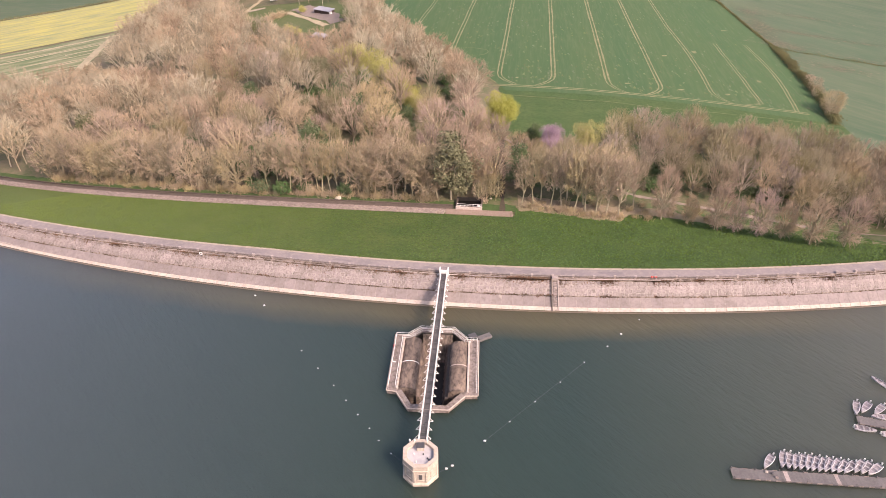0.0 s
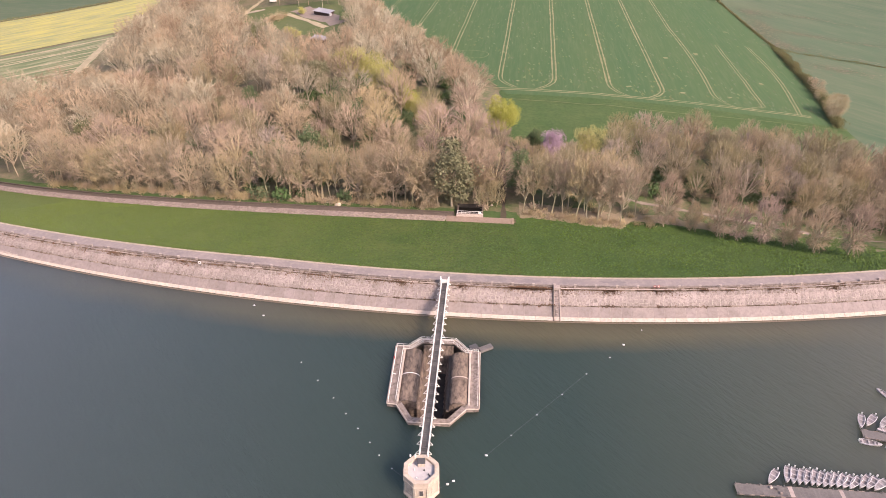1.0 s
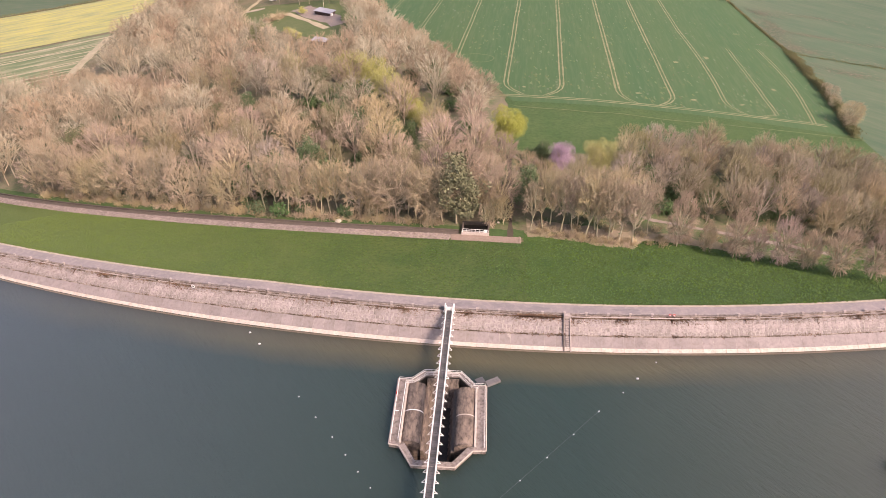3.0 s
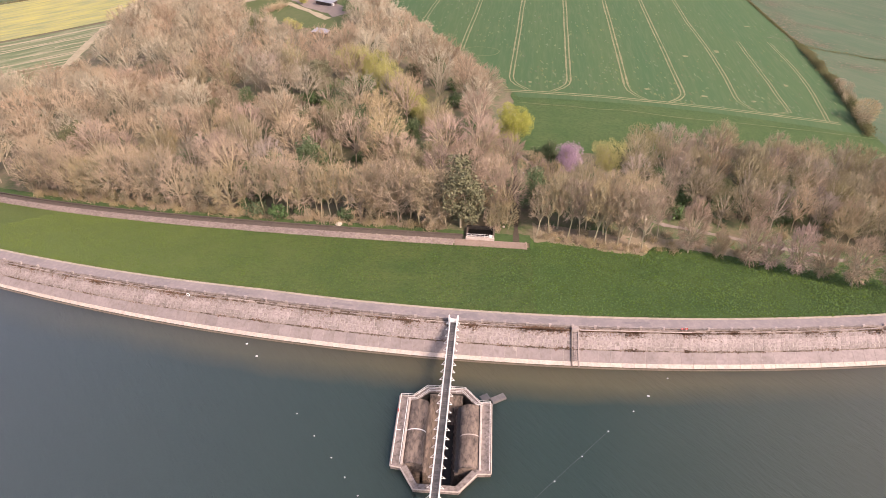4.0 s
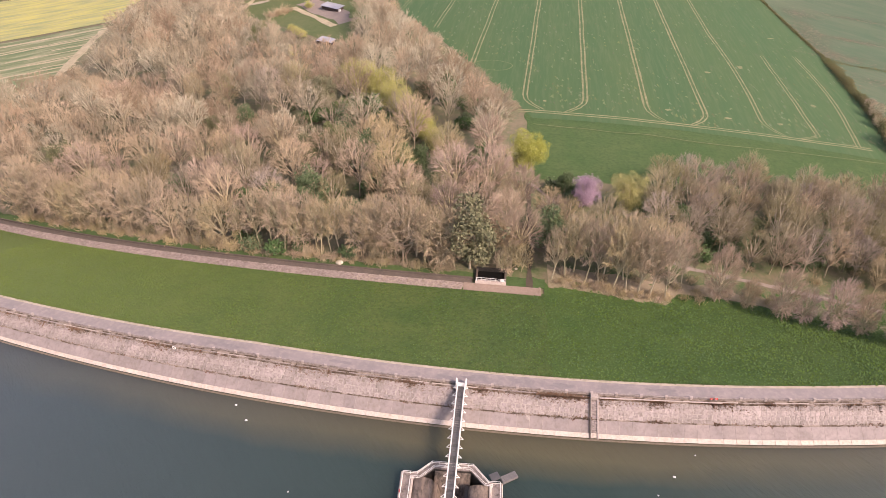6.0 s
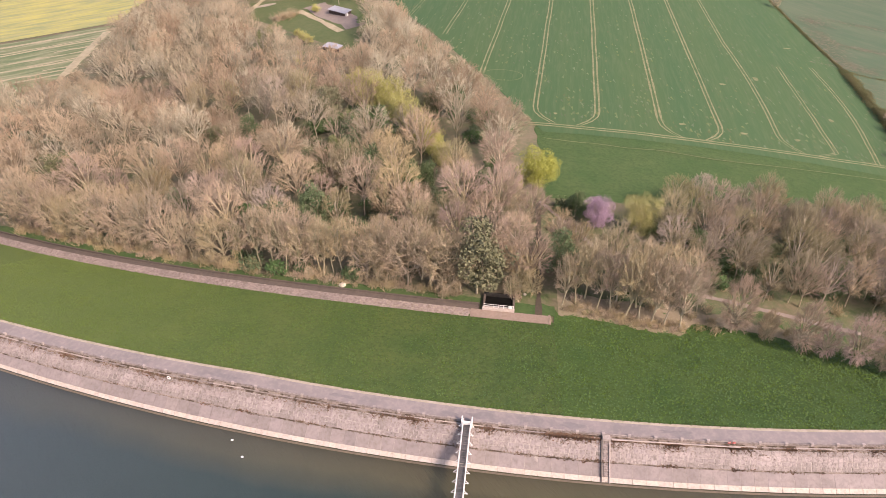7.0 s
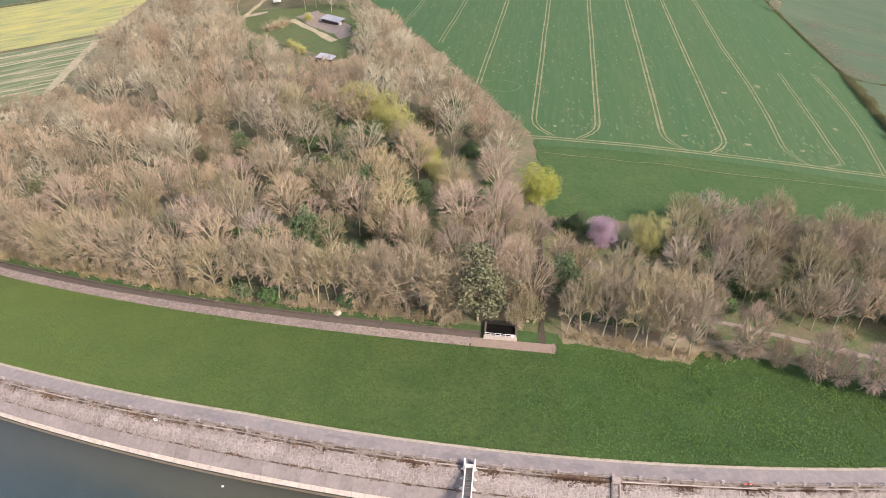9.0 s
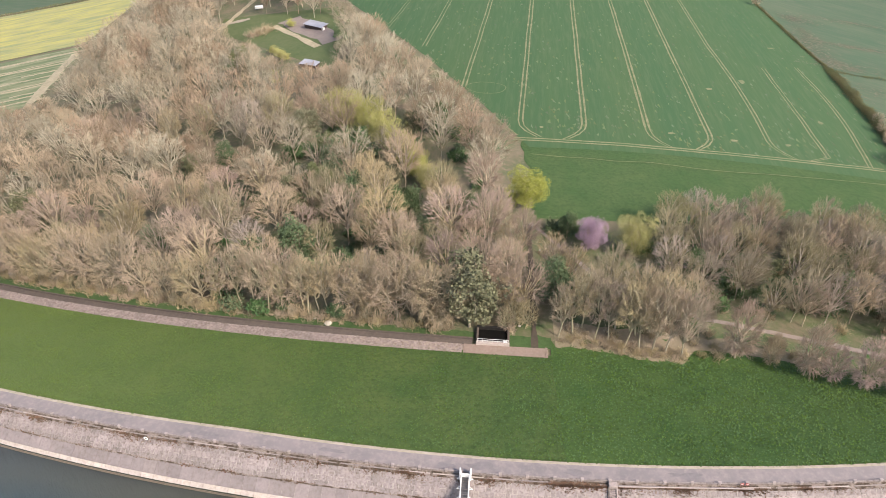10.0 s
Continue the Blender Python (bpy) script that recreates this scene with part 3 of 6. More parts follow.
scatter("dandelions", 450, on_slope, 0.03, 0.06, 0.09, M_DANDELION, "scattered yellow flower heads in the grass", "flowers", 33, 1)
scatter("weed_tufts", 9000, on_face, 0.1, 0.32, 0.13, M_DEADWEED, "dead brown weeds in the joints of the dam face", "weeds", 32)


def line_at(points):
    """x as a function of y along a bent line [(x, y), ...]."""
    def f(y):
        for (xa, ya), (xb, yb) in zip(points, points[1:]):
            if y <= yb:
                break
        return xa + (xb - xa) * (y - ya) / (yb - ya)
    return f


FIELD_WEST = line_at([(27, 320), (7, 365), (-19, 419), (-56, 489), (-70, 515), (-250, 850)])
FIELD_EAST = line_at([(196, 318), (208, 359), (219, 450), (219, 495), (222, 580), (240, 900)])


def field_patch(name, south, north, west, east, material, lift, label, nx=30, ny=60, shear=0.0):
    verts, faces = [], []
    for j in range(ny + 1):
        for i in range(nx + 1):
            y = south + (north - south) * (j / ny) ** 1.5
            x = west(y) + (east(y) - west(y)) * i / nx
            yy = y + shear * (x + 237)
            verts.append((x, yy, land(x, yy) + lift))
    for j in range(ny):
        for i in range(nx):
            k = j * (nx + 1) + i
            faces.append((k, k + 1, k + nx + 2, k + nx + 1))
    return tagged(mesh_part(name, verts, faces, material, smooth=True), label, "field", kind="structure")


field_patch("field_north", 313, 880, FIELD_WEST, FIELD_EAST, M_CROP, 0.22, "green field of young cereal with wheel tracks")
field_patch("field_margin", 262, 320.5, lambda y: 27.5 + 2.5 * noise.noise(Vector((y * 0.11, 4, 0))), lambda y: 204, M_STRIP, 0.14, "rough grass margin between wood and field")
field_patch("field_east", 250, 1400, lambda y: FIELD_EAST(max(y, 318)) + 3, lambda y: 900, M_PALEFIELD, 0.20, "pale green field with bare brown patches", 40, 60)
WEST_EDGE = line_at([(-238, 380), (-223, 402), (-230, 468), (-237, 485), (-232, 581), (-215, 900)])
field_patch("field_west_green", 380, 489, lambda y: -900, WEST_EDGE, M_WESTCROP, 0.16, "striped green field beside the wood", 40, 30, 0.2)
field_patch("field_west_rape", 492, 612, lambda y: -900, WEST_EDGE, M_RAPE, 0.20, "yellow flowering oilseed rape field in rows", 40, 30, 0.2)
field_patch("field_west_far", 618, 1400, lambda y: -1200, lambda y: -180, M_PALEFIELD, 0.18, "distant pale green field", 40, 40, 0.2)


def track(name, a, b, width, material, lift, wobble=0.4, seed=1, label="pale bare soil wheel track", bend=None):
    a, b = Vector(a), Vector(b)
    n = max(8, int((b - a).length / 5))
    side = Vector((-(b - a).y, (b - a).x)).normalized()

    def mid(k):
        p = a + (b - a) * k + side * wobble * noise.noise(Vector((k * 9, seed * 3.7, 0)))
        return p + (bend(k) if bend else Vector((0, 0)))

    def wide(k):
        return width * (0.75 + 0.5 * noise.noise(Vector((k * 40, seed * 1.3, 5))))
    return tagged(strip_on_land(name, lambda k: mid(k) - side * wide(k) / 2, lambda k: mid(k) + side * wide(k) / 2, material, lift, n), label, "track", kind="structure")


# tramlines: pairs of wheelings about 28 m apart, curling into the headland track
BOW = ((0, 1), (0, 1), (0, 1), (0, 1), (0, 1), (0, 1), (0, 1), (2.4, 2.4), (0.5, 1), (4.2, 1))   # how far a pair bows out, and over what share of its run
for i, (x0, x1, y0, y1) in enumerate(((-39, 2, 452, 640), (-16, 24, 425, 640), (4.5, 45, 372, 640), (26.5, 68, 322, 640), (54.5, 92, 321, 640), (82.5, 116, 319, 640), (110.5, 140, 320, 640), (137, 165, 321, 640), (162, 173, 322, 430), (180, 196.5, 322, 440))):
    for w in (-0.95, 0.95):
        def curl(k, way=(0, 0, 0, 1, -1, 1, -1, 1, -1, 0)[i]):
            return Vector((way * 8.5 * max(0, 1 - k * 21) ** 2.2 + BOW[i][0] * math.sin(math.pi * min(1, k * BOW[i][1])), 0))
        track("wheel_track", (x0 + w, y0), (x1 + w, y1), (0.5, 0.6, 0.9, 0.9, 1.0, 1.1, 1.0, 0.9, 0.75, 0.8)[i], M_SOIL, 0.30, 0.35, i, bend=curl)
for k, w in enumerate((-0.95, 0.95)):
    track("wheel_track", (24, 319.8 + w), (186, 322.2 + w), 1.1, M_SOIL, 0.31, 0.6, 20, bend=lambda k: Vector((0, -2.2 * math.sin(math.pi * k))))
    track("wheel_track", (25 + w, 323), (-190 + w, 735), 0.9, M_SOIL, 0.31, 0.8, 30)
track("margin_track", (30, 306.5), (200, 311), 0.6, M_FAINT, 0.36, 1.5, 41, "worn pale edge of the field margin", bend=lambda k: Vector((0, -4.5 * math.sin(math.pi * k))))


def ring_line(a, b):
    def at(k):
        q = 2 * math.pi * k
        return 15 + (a + 0.5 * math.sin(3 * q)) * math.cos(q) - 0.1 * b * math.sin(q), 370.5 + b * math.sin(q)
    return at


tagged(strip_on_land("wheel_track", ring_line(9.6, 6.6), ring_line(9.2, 6.25), M_FAINT, 0.32, 60), "faint pale turning ring in the young crop", "track", kind="structure")
for x, y, a, b in ((151, 404, 4.2, 6), (176, 364, 4, 4), (147, 334, 4, 2.6), (121.5, 332, 4.5, 2.6), (94, 333, 4.5, 2.2), (37, 331, 2, 2.6), (-6.5, 412, 1.2, 1.6), (128, 388, 5, 3), (191.5, 468, 9, 2)):
    bm = bmesh.new()
    ring = [bm.verts.new((x + a * 0.5 * math.cos(q) * (0.8 + 0.3 * noise.noise(Vector((q, x, y)))), y + b * 0.5 * math.sin(q) * (0.8 + 0.3 * noise.noise(Vector((y, q, x)))), land(x, y) + 0.34)) for q in np.linspace(0, 2 * math.pi, 14)[:-1]]
    bm.faces.new(ring)
    tagged(part("bare_patch", bm, M_SOIL), "small bare soil patch in the crop", "bare patch", kind="structure")
BARE_SPOTS = ((229, 480, 4, 20), (236, 510, 3.5, 14), (243, 545, 8, 5), (232, 458, 8, 4), (285, 452, 45, 1.6), (262, 500, 14, 2), (290, 560, 22, 3), (330, 500, 40, 2.5), (222, 470, 2, 26), (250, 420, 12, 4))


def on_bare(r):
    x, y, a, b = r.choice(BARE_SPOTS)
    return r.gauss(x, a), r.gauss(y, b), radians(-20) + r.gauss(0, 0.3), 0.33


def in_crop(r):
    y = 322 + 330 * r.random() ** 1.4
    x = r.uniform(FIELD_WEST(y) + 4, FIELD_EAST(y) - 3)
    k = noise.noise(Vector((x * 0.02, y * 0.02, 3)))
    return x + 6 * k, y + 10 * k, radians(83.5) + r.gauss(0, 0.1), 0.28


flecks("bare_soil_scraps", 1700, on_bare, 1.5, M_SCRAPS, "reddish bare soil scraps in the pale field", "bare soil", 41)
flecks("thin_crop", 1500, in_crop, 1.9, M_THIN, "thin yellowed streaks in the young crop", "crop", 42)
# west: dirt track at the wood's edge, headlands between the strips
track("dirt_track", (-225, 394), (-234, 474), 7.0, M_CREAM, 0.30, 1.0, 51, "pale tan dirt track along the wood")
track("dirt_track", (-520, 432), (-226, 490), 3.0, M_BROWN, 0.32, 1.0, 52, "brown headland between crop strips")
track("dirt_track", (-520, 420), (-226, 479), 4.5, M_CREAM, 0.30, 1.5, 53, "pale headland of the green strip")
track("dirt_track", (-420, 422), (-231, 460), 3.0, M_CREAM, 0.30, 1.5, 54, "pale wheel mark across the green strip")
track("dirt_track", (-330, 406), (-228, 426), 2.6, M_CREAM, 0.30, 1.5, 55, "pale wheel mark across the green strip")
track("dirt_track", (-600, 545), (-225, 620), 3.0, M_SOIL, 0.34, 1.5, 56, "pale strip at the head of the rape field")

for k, (y, w, far) in enumerate(((412, 3.0, 60), (430, 2.2, 34), (441, 2.4, 50), (449, 2.6, 26), (464, 2.0, 70), (405, 2.5, 30), (417, 2.0, 20))):
    track("dirt_track", (WEST_EDGE(y) - far, y - 0.2 * far), (WEST_EDGE(y) + 2, y), w, M_CREAM, 0.33, 1.2, 70 + k, "pale worn streak running out into the green strip")
# wood tracks, lawn and access road
field_patch("lawn", 395, 500, lambda y: max(-146, -140 + (470 - y) * 1.05 if y < 470 else -146), lambda y: -62, M_LAWN, 0.12, "mown lawn clearing in the wood", 12, 16)
track("access_road", (-146, 462), (-133.5, 540), 4.5, M_CREAM, 0.30, 0.3, 61, "pale grey access road through the clearing")
track("access_road", (-147, 487), (-128, 494), 6.5, M_SAND, 0.26, 0.5, 69, "gravel parking pad beside the access road")
track("access_road", (-108, 474), (-75, 432), 5.5, M_CREAM, 0.34, 0.5, 62, "pale gravel drive to the shed")
track("access_road", (-101, 484), (-66, 440), 22.0, M_BROWNROAD, 0.20, 0.5, 63, "trampled earth yard round the shed")
track("access_road", (25, 259), (44, 229), 2.0, M_BROWNROAD, 0.30, 0.2, 64, "pale brown track behind the front trees")
track("access_road", (43, 230.5), (72, 213), 2.0, M_BROWNROAD, 0.31, 0.2, 65, "pale brown track behind the front trees")
track("access_road", (71, 213.8), (103, 207), 2.5, M_BROWNROAD, 0.30, 0.2, 66, "pale brown track behind the front trees")
track("access_road", (102, 207.2), (240, 182), 2.6, M_BROWNROAD, 0.31, 0.2, 67, "pale brown track behind the front trees")
track("footpath", (20.4, 197.5), (24.5, 258), 2.4, M_PATHEARTH, 0.26, 0.2, 68, "earth path between the trees, coloured dark for their shade")

# ================= dam =================
S0, S1 = -270.0, 230.0
FACE_D, FACE_Z = 7.0, 5.0                       # the face's run and rise
SLOPE = FACE_Z / FACE_D
for s0, s1, up in ((S0, -57.0, -0.09), (-57.0, S1, 0.03)):
    tagged(dam_band("dam_core", [(-2.5, -2.5 * SLOPE + up), (3.3, 3.3 * SLOPE + up), (3.5, 3.5 * SLOPE + up), (FACE_D, FACE_Z + up), (FACE_D, -3), (-2.5, -3)], M_BED, s0, s1), "pale mortar bed of the dam's face", "dam", kind="structure")
tagged(dam_band("crest_road", [(8.6, CREST), (9.4, CREST + 0.03), (12.1, CREST), (12.1, 4.4), (8.6, 4.4)], M_ROAD, S0, S1), "worn grey tarmac road along the dam crest", "road", kind="structure")
tagged(dam_band("verge", [(12.1, CREST + 0.01), (12.8, CREST + 0.03), (12.8, 4.4), (12.1, 4.4)], M_SAND, S0, S1), "thin sandy gravel verge beside the crest road", "verge", kind="structure")
tagged(dam_band("berm", [(FACE_D + 0.02, 4.9), (FACE_D + 0.1, 5.14), (8.6, 5.3), (8.6, 4.3), (FACE_D + 0.02, 4.3)], M_WEEDSHADE, S0, S1), "weed-grown stone berm below the parapet", "berm", kind="structure")
# dark strip that paints in the joint's shadow line
tagged(dam_band("joint_weeds", [(3.22, 3.2 * SLOPE), (3.22, 3.2 * SLOPE + 0.2), (3.4, 3.4 * SLOPE + 0.17), (3.4, 3.3 * SLOPE)], M_WEEDSHADE, S0, S1), "dark strip for the shadow line of the face's long joint", "weeds", kind="structure")

tagged(dam_band("wet_lip", [(-1.05, -0.5), (-1.05, 0.03), (-0.6, 0.08), (-0.6, -0.5)], M_WETLIP, S0, S1), "brown wet stone lip at the waterline", "dam", kind="structure")
dam_wall = thing("upstream_face", "weathered pinkish concrete slab facing of the dam", "dam face")
dam_wall["kind"] = "structure"
parapet = thing("parapet", "low stone parapet with square posts along the crest", "parapet")
parapet["kind"] = "structure"


def arc_pose(s, d, z):
    p = on_dam(s, d, z)
    return Matrix.Translation(p) @ Matrix.Rotation((s - DAM_X) / DAM_R, 4, "Z")


PITCH = math.atan2(FACE_Z, FACE_D)


def slab_mesh(name, length, depth, thick, material, seed, bevel=0.035):
    bm = bmesh.new()
    box(bm, -length / 2, length / 2, 0, depth, -thick, 0, None, bevel)
    rnd = random.Random(seed)
    for v in bm.verts:
        v.co.z += rnd.uniform(-0.015, 0.015)
    me = bpy.data.meshes.new(name)
    bm.to_mesh(me)
    bm.free()
    me.materials.append(material)
    return me


ROWS_OF_SLABS = ((-0.6, 0.62, 3.0, M_FOOT, 0.20), (0.66, 3.2, 3.0, M_STONELOW, 0.075), (3.36, 4.24, 1.15, M_STONE, 0.09), (4.26, 5.14, 1.15, M_STONE, 0.09), (5.16, 6.04, 1.15, M_STONE, 0.09), (6.06, 6.96, 1.15, M_STONE, 0.09))
rnd = random.Random(5)
for row, (d0, d1, width, mat, proud) in enumerate(ROWS_OF_SLABS):
    depth = (d1 - d0) / math.cos(PITCH)
    kinds = [slab_mesh("slab", (width - 0.06) * (1 if row < 2 else rnd.uniform(0.8, 1.15)), depth * (1 if row < 2 else rnd.uniform(0.85, 1.1)), 0.3, mat, 10 * row + k) for k in range(3 if row < 2 else 5)]
    rest_v, rest_f = [], []
    s = S0 + (0 if row < 2 else 0.5 * row)
    while s < S1:
        run, rise = FACE_D - 2.4 * taper(s), FACE_Z * (1 - 0.18 * taper(s))
        m = arc_pose(s, d0, d0 * SLOPE + proud + (rnd.uniform(-0.02, 0.02) if row < 2 else rnd.uniform(-0.03, 0.03))) @ Matrix.Rotation(math.atan2(rise, run) + rnd.uniform(-0.006, 0.006), 4, "X") @ Matrix.Diagonal((1, math.hypot(run, rise) / math.hypot(FACE_D, FACE_Z), 1, 1)) @ Matrix.Rotation(0 if row < 2 else rnd.uniform(-0.12, 0.12), 4, "Z")
        me = rnd.choice(kinds)
        if (-98 < s < 82 if row < 2 else -42 < s < 44):
            ob = new("foot_stone" if row == 0 else "slab" if row == 1 else "pitching_stone", me)
            ob.parent = dam_wall
            ob.matrix_basis = m
        else:
            base = len(rest_v)
            rest_v += [m @ v.co for v in me.vertices]
            rest_f += [tuple(base + i for i in p.vertices) for p in me.polygons]
        s += width * (1 if row < 2 else rnd.uniform(0.96, 1.06))
    tagged(mesh_part("outer_slabs", rest_v, rest_f, mat, dam_wall), kind="stuff")

# parapet: plinth wall, coping pieces and posts
# darker flecked stone imitates the spotted shadows under the coping
dam_band("plinth", [(8.2, 4.9), (8.2, 5.42), (8.6, 5.42), (8.6, 4.9)], M_RIM, S0, S1, parent=parapet)
kerb_s = S0
while kerb_s < S1:
    length = rnd.uniform(4.5, 14)
    up = rnd.uniform(-0.12, 0.04)
    dam_band("kerb", [(7.5, 5.0), (7.5, 5.34 + up), (7.75, 5.34 + up), (7.75, 5.0)], M_STONE if rnd.random() < 0.55 else M_KERB, kerb_s, min(kerb_s + length, S1), parent=parapet)
    kerb_s += length + rnd.uniform(0.05, 1.2)
bm = bmesh.new()
box(bm, -0.3, 0.3, -0.22, 0.22, -0.7, 0.14, None, 0.04)
box(bm, -0.36, 0.36, -0.28, 0.28, 0.15, 0.24, None, 0.03)
post_me = bpy.data.meshes.new("post")
bm.to_mesh(post_me)
bm.free()
post_me.materials.append(M_KERB)
bm = bmesh.new()
box(bm, -1.45, 1.45, -0.15, 0.15, 0, 0.2, None, 0.03)
cope_me = bpy.data.meshes.new("coping_stone")
bm.to_mesh(cope_me)
bm.free()
cope_me.materials.append(M_STONE)
s = S0 + 3
while s < S1:
    if abs(s - 0.6) > 1.8:
        ob = new("post", post_me)
        ob.parent, ob.matrix_basis = parapet, arc_pose(s, 8.4, 5.9)
    s += 5.96
s = S0 + 1.5
while s < S1:
    if -110 < s < 110 and abs(s - 0.6) > 2.2:
        ob = new("coping_stone", cope_me)
        ob.parent, ob.matrix_basis = parapet, arc_pose(s, 8.4, 5.72 + rnd.uniform(0, 0.02))
    s += 2.98

# darker mended patches of the road
for k, (s, d, a, b) in enumerate(((3.5, 10.3, 9, 2.2), (-5, 9.7, 6, 1.4), (13, 10.6, 5, 1.7), (24, 10.2, 7, 1.6), (-31, 10.4, 8, 1.3), (-62, 10.1, 11, 1.5), (48, 10.5, 9, 1.5))):
    bm = bmesh.new()
    ring = []
    for q in np.linspace(0, 2 * math.pi, 26)[:-1]:
        wob = 0.8 + 0.6 * noise.noise(Vector((math.cos(q) * 1.6, math.sin(q) * 1.6, k * 5.0)))
        ring.append(bm.verts.new(on_dam(s + a * 0.5 * math.cos(q) * wob, min(12.0, d + b * 0.5 * math.sin(q) * wob), CREST + 0.045)))
    bm.faces.new(list(reversed(ring)))
    tagged(part("road_patch", bm, M_DARKTAR), "dark mended patch in the crest road", "road patch", kind="structure")

# steps down the face into the water, with side walls and a rail
STEP_S = 31.2
stairs = thing("dam_steps", "narrow concrete steps down the dam face into the water", "steps", at=arc_pose(STEP_S, 0, 0))
for k in range(26):
    d = -3.0 + 0.42 * k
    bm = bmesh.new()
    box(bm, -0.1, 1.0, d, d + 0.44, d * SLOPE - 0.35, d * SLOPE + 0.34, None, 0.02)
    part("step", bm, M_FOOT if 4 < k < 9 else M_STONE, stairs)
for x in (-0.75, 1.05):
    bm = bmesh.new()
    vs = box(bm, x, x + 0.28, -1.5, 7.0, -0.2, 0.5)
    for v in vs:
        v.co.z += v.co.y * SLOPE
    part("side_wall", bm, M_DARKSTONE if x < 0 else M_KERB, stairs)
bm = bmesh.new()
for y in np.linspace(0.5, 7.2, 7):
    rod(bm, (-0.6, y, y * SLOPE), (-0.6, y, y * SLOPE + 1.3), 0.05)
rod(bm, (-0.6, 0.5, 0.5 * SLOPE + 1.25), (-0.6, 7.2, 7.2 * SLOPE + 1.25), 0.05)
part("handrail", bm, M_GREYDARK, stairs)
bm = bmesh.new()
box(bm, -0.5, 1.3, 6.9, 8.1, 4.6, 6.0, None, 0.04)
part("head_block", bm, M_KERB, stairs)
# fallen rails lying beside the steps, red life-belt box, life-belt
bm = bmesh.new()
rod(bm, on_dam(32.8, 7.2, 5.5), on_dam(62, 7.2, 5.5), 0.14)
tagged(part("pipe", bm, M_KERB), "pale pipe lying along the kerb of the dam", "pipe")
post = thing("lifebelt_post", "white lifebelt on a post at the dam face", "lifebelt", at=arc_pose(-74.2, 6.4, 4.7))
bm = bmesh.new()
rod(bm, (0, 0, -0.2), (0, 0, 1.3), 0.06)
part("post", bm, M_GREYDARK, post)
bm = bmesh.new()
n1, n2 = 18, 6
ring = [[bm.verts.new(((0.42 + 0.13 * math.cos(b)) * math.cos(a), -0.12 + 0.1 * math.sin(b) , 1.15 + (0.42 + 0.13 * math.cos(b)) * math.sin(a))) for b in np.linspace(0, 2 * math.pi, n2 + 1)[:-1]] for a in np.linspace(0, 2 * math.pi, n1 + 1)[:-1]]
for i in range(n1):
    for j in range(n2):
        bm.faces.new((ring[i][j], ring[(i + 1) % n1][j], ring[(i + 1) % n1][(j + 1) % n2], ring[i][(j + 1) % n2]))
part("belt", bm, M_WHITE, post, "white ring lifebelt")
for s in (59.5, 60.6):
    sign = thing("warning_sign", "small red and white warning sign on the parapet", "sign", "signs on the parapet", arc_pose(s, 7.95, 5.2))
    bm = bmesh.new()
    rod(bm, (0, 0, 0), (0, 0, 1.2), 0.04)
    part("pole", bm, M_GREYDARK, sign)
    bm = bmesh.new()
    box(bm, -0.35, 0.35, -0.08, -0.04, 0.65, 1.25, None, 0.015)
    part("plate", bm, M_RED, sign)
    bm = bmesh.new()
    box(bm, -0.22, 0.22, -0.095, -0.082, 0.86, 1.06)
    part("bar", bm, M_WHITE, sign)

# ================= stone channel at the foot of the grass slope =================
channel = thing("stone_channel", "stone-paved strip and dark drainage channel below the grass", "channel")
channel["kind"] = "structure"
rnd = random.Random(8)


def channel_z(s):
    p = on_dam(s, TOE + 1.5)
    return valley(p.x, p.y)


def band_on_toe(name, d0, d1, up0, up1, depth, material, s0, s1, step=3.0):
    verts, faces = [], []
    count = int((s1 - s0) / step)
    for k in range(count + 1):
        s = s0 + (s1 - s0) * k / count
        z = channel_z(s)
        for d, u in ((d0, up0), (d1, up1), (d1, -depth), (d0, -depth)):
            verts.append(on_dam(s, d, z + u))
    for k in range(count):
        for j in range(4):
            faces.append((k * 4 + j, (k + 1) * 4 + j, (k + 1) * 4 + (j + 1) % 4, k * 4 + (j + 1) % 4))
    faces += [(0, 1, 2, 3), (count * 4 + 3, count * 4 + 2, count * 4 + 1, count * 4)]
    return mesh_part(name, verts, faces, material, channel)


band_on_toe("bed", TOE - 0.3, TOE + 2.9, 0.02, 0.10, 1.0, M_OUTFALL, -270, -4.0)
band_on_toe("apron", TOE - 0.3, TOE + 2.9, 0.26, 0.36, 1.0, M_OUTFALL, -4.0, 20.5)
# shallow ditch: the shade of a deeper channel is put into its colour
band_on_toe("ditch_floor", TOE + 2.9, TOE + 4.9, 0.16, 0.16, 0.8, M_DARKSTONE, -270, -1.5)
band_on_toe("back_wall", TOE + 4.9, TOE + 5.3, 0.75, 0.75, 0.8, M_DARKSTONE, -270, -1.5)
pave = [slab_mesh("paving_stone", 0.50 + 0.13 * k, 0.52, 0.25, M_CHANNEL, 70 + k, 0.05) for k in range(4)]
rest_v, rest_f = [], []
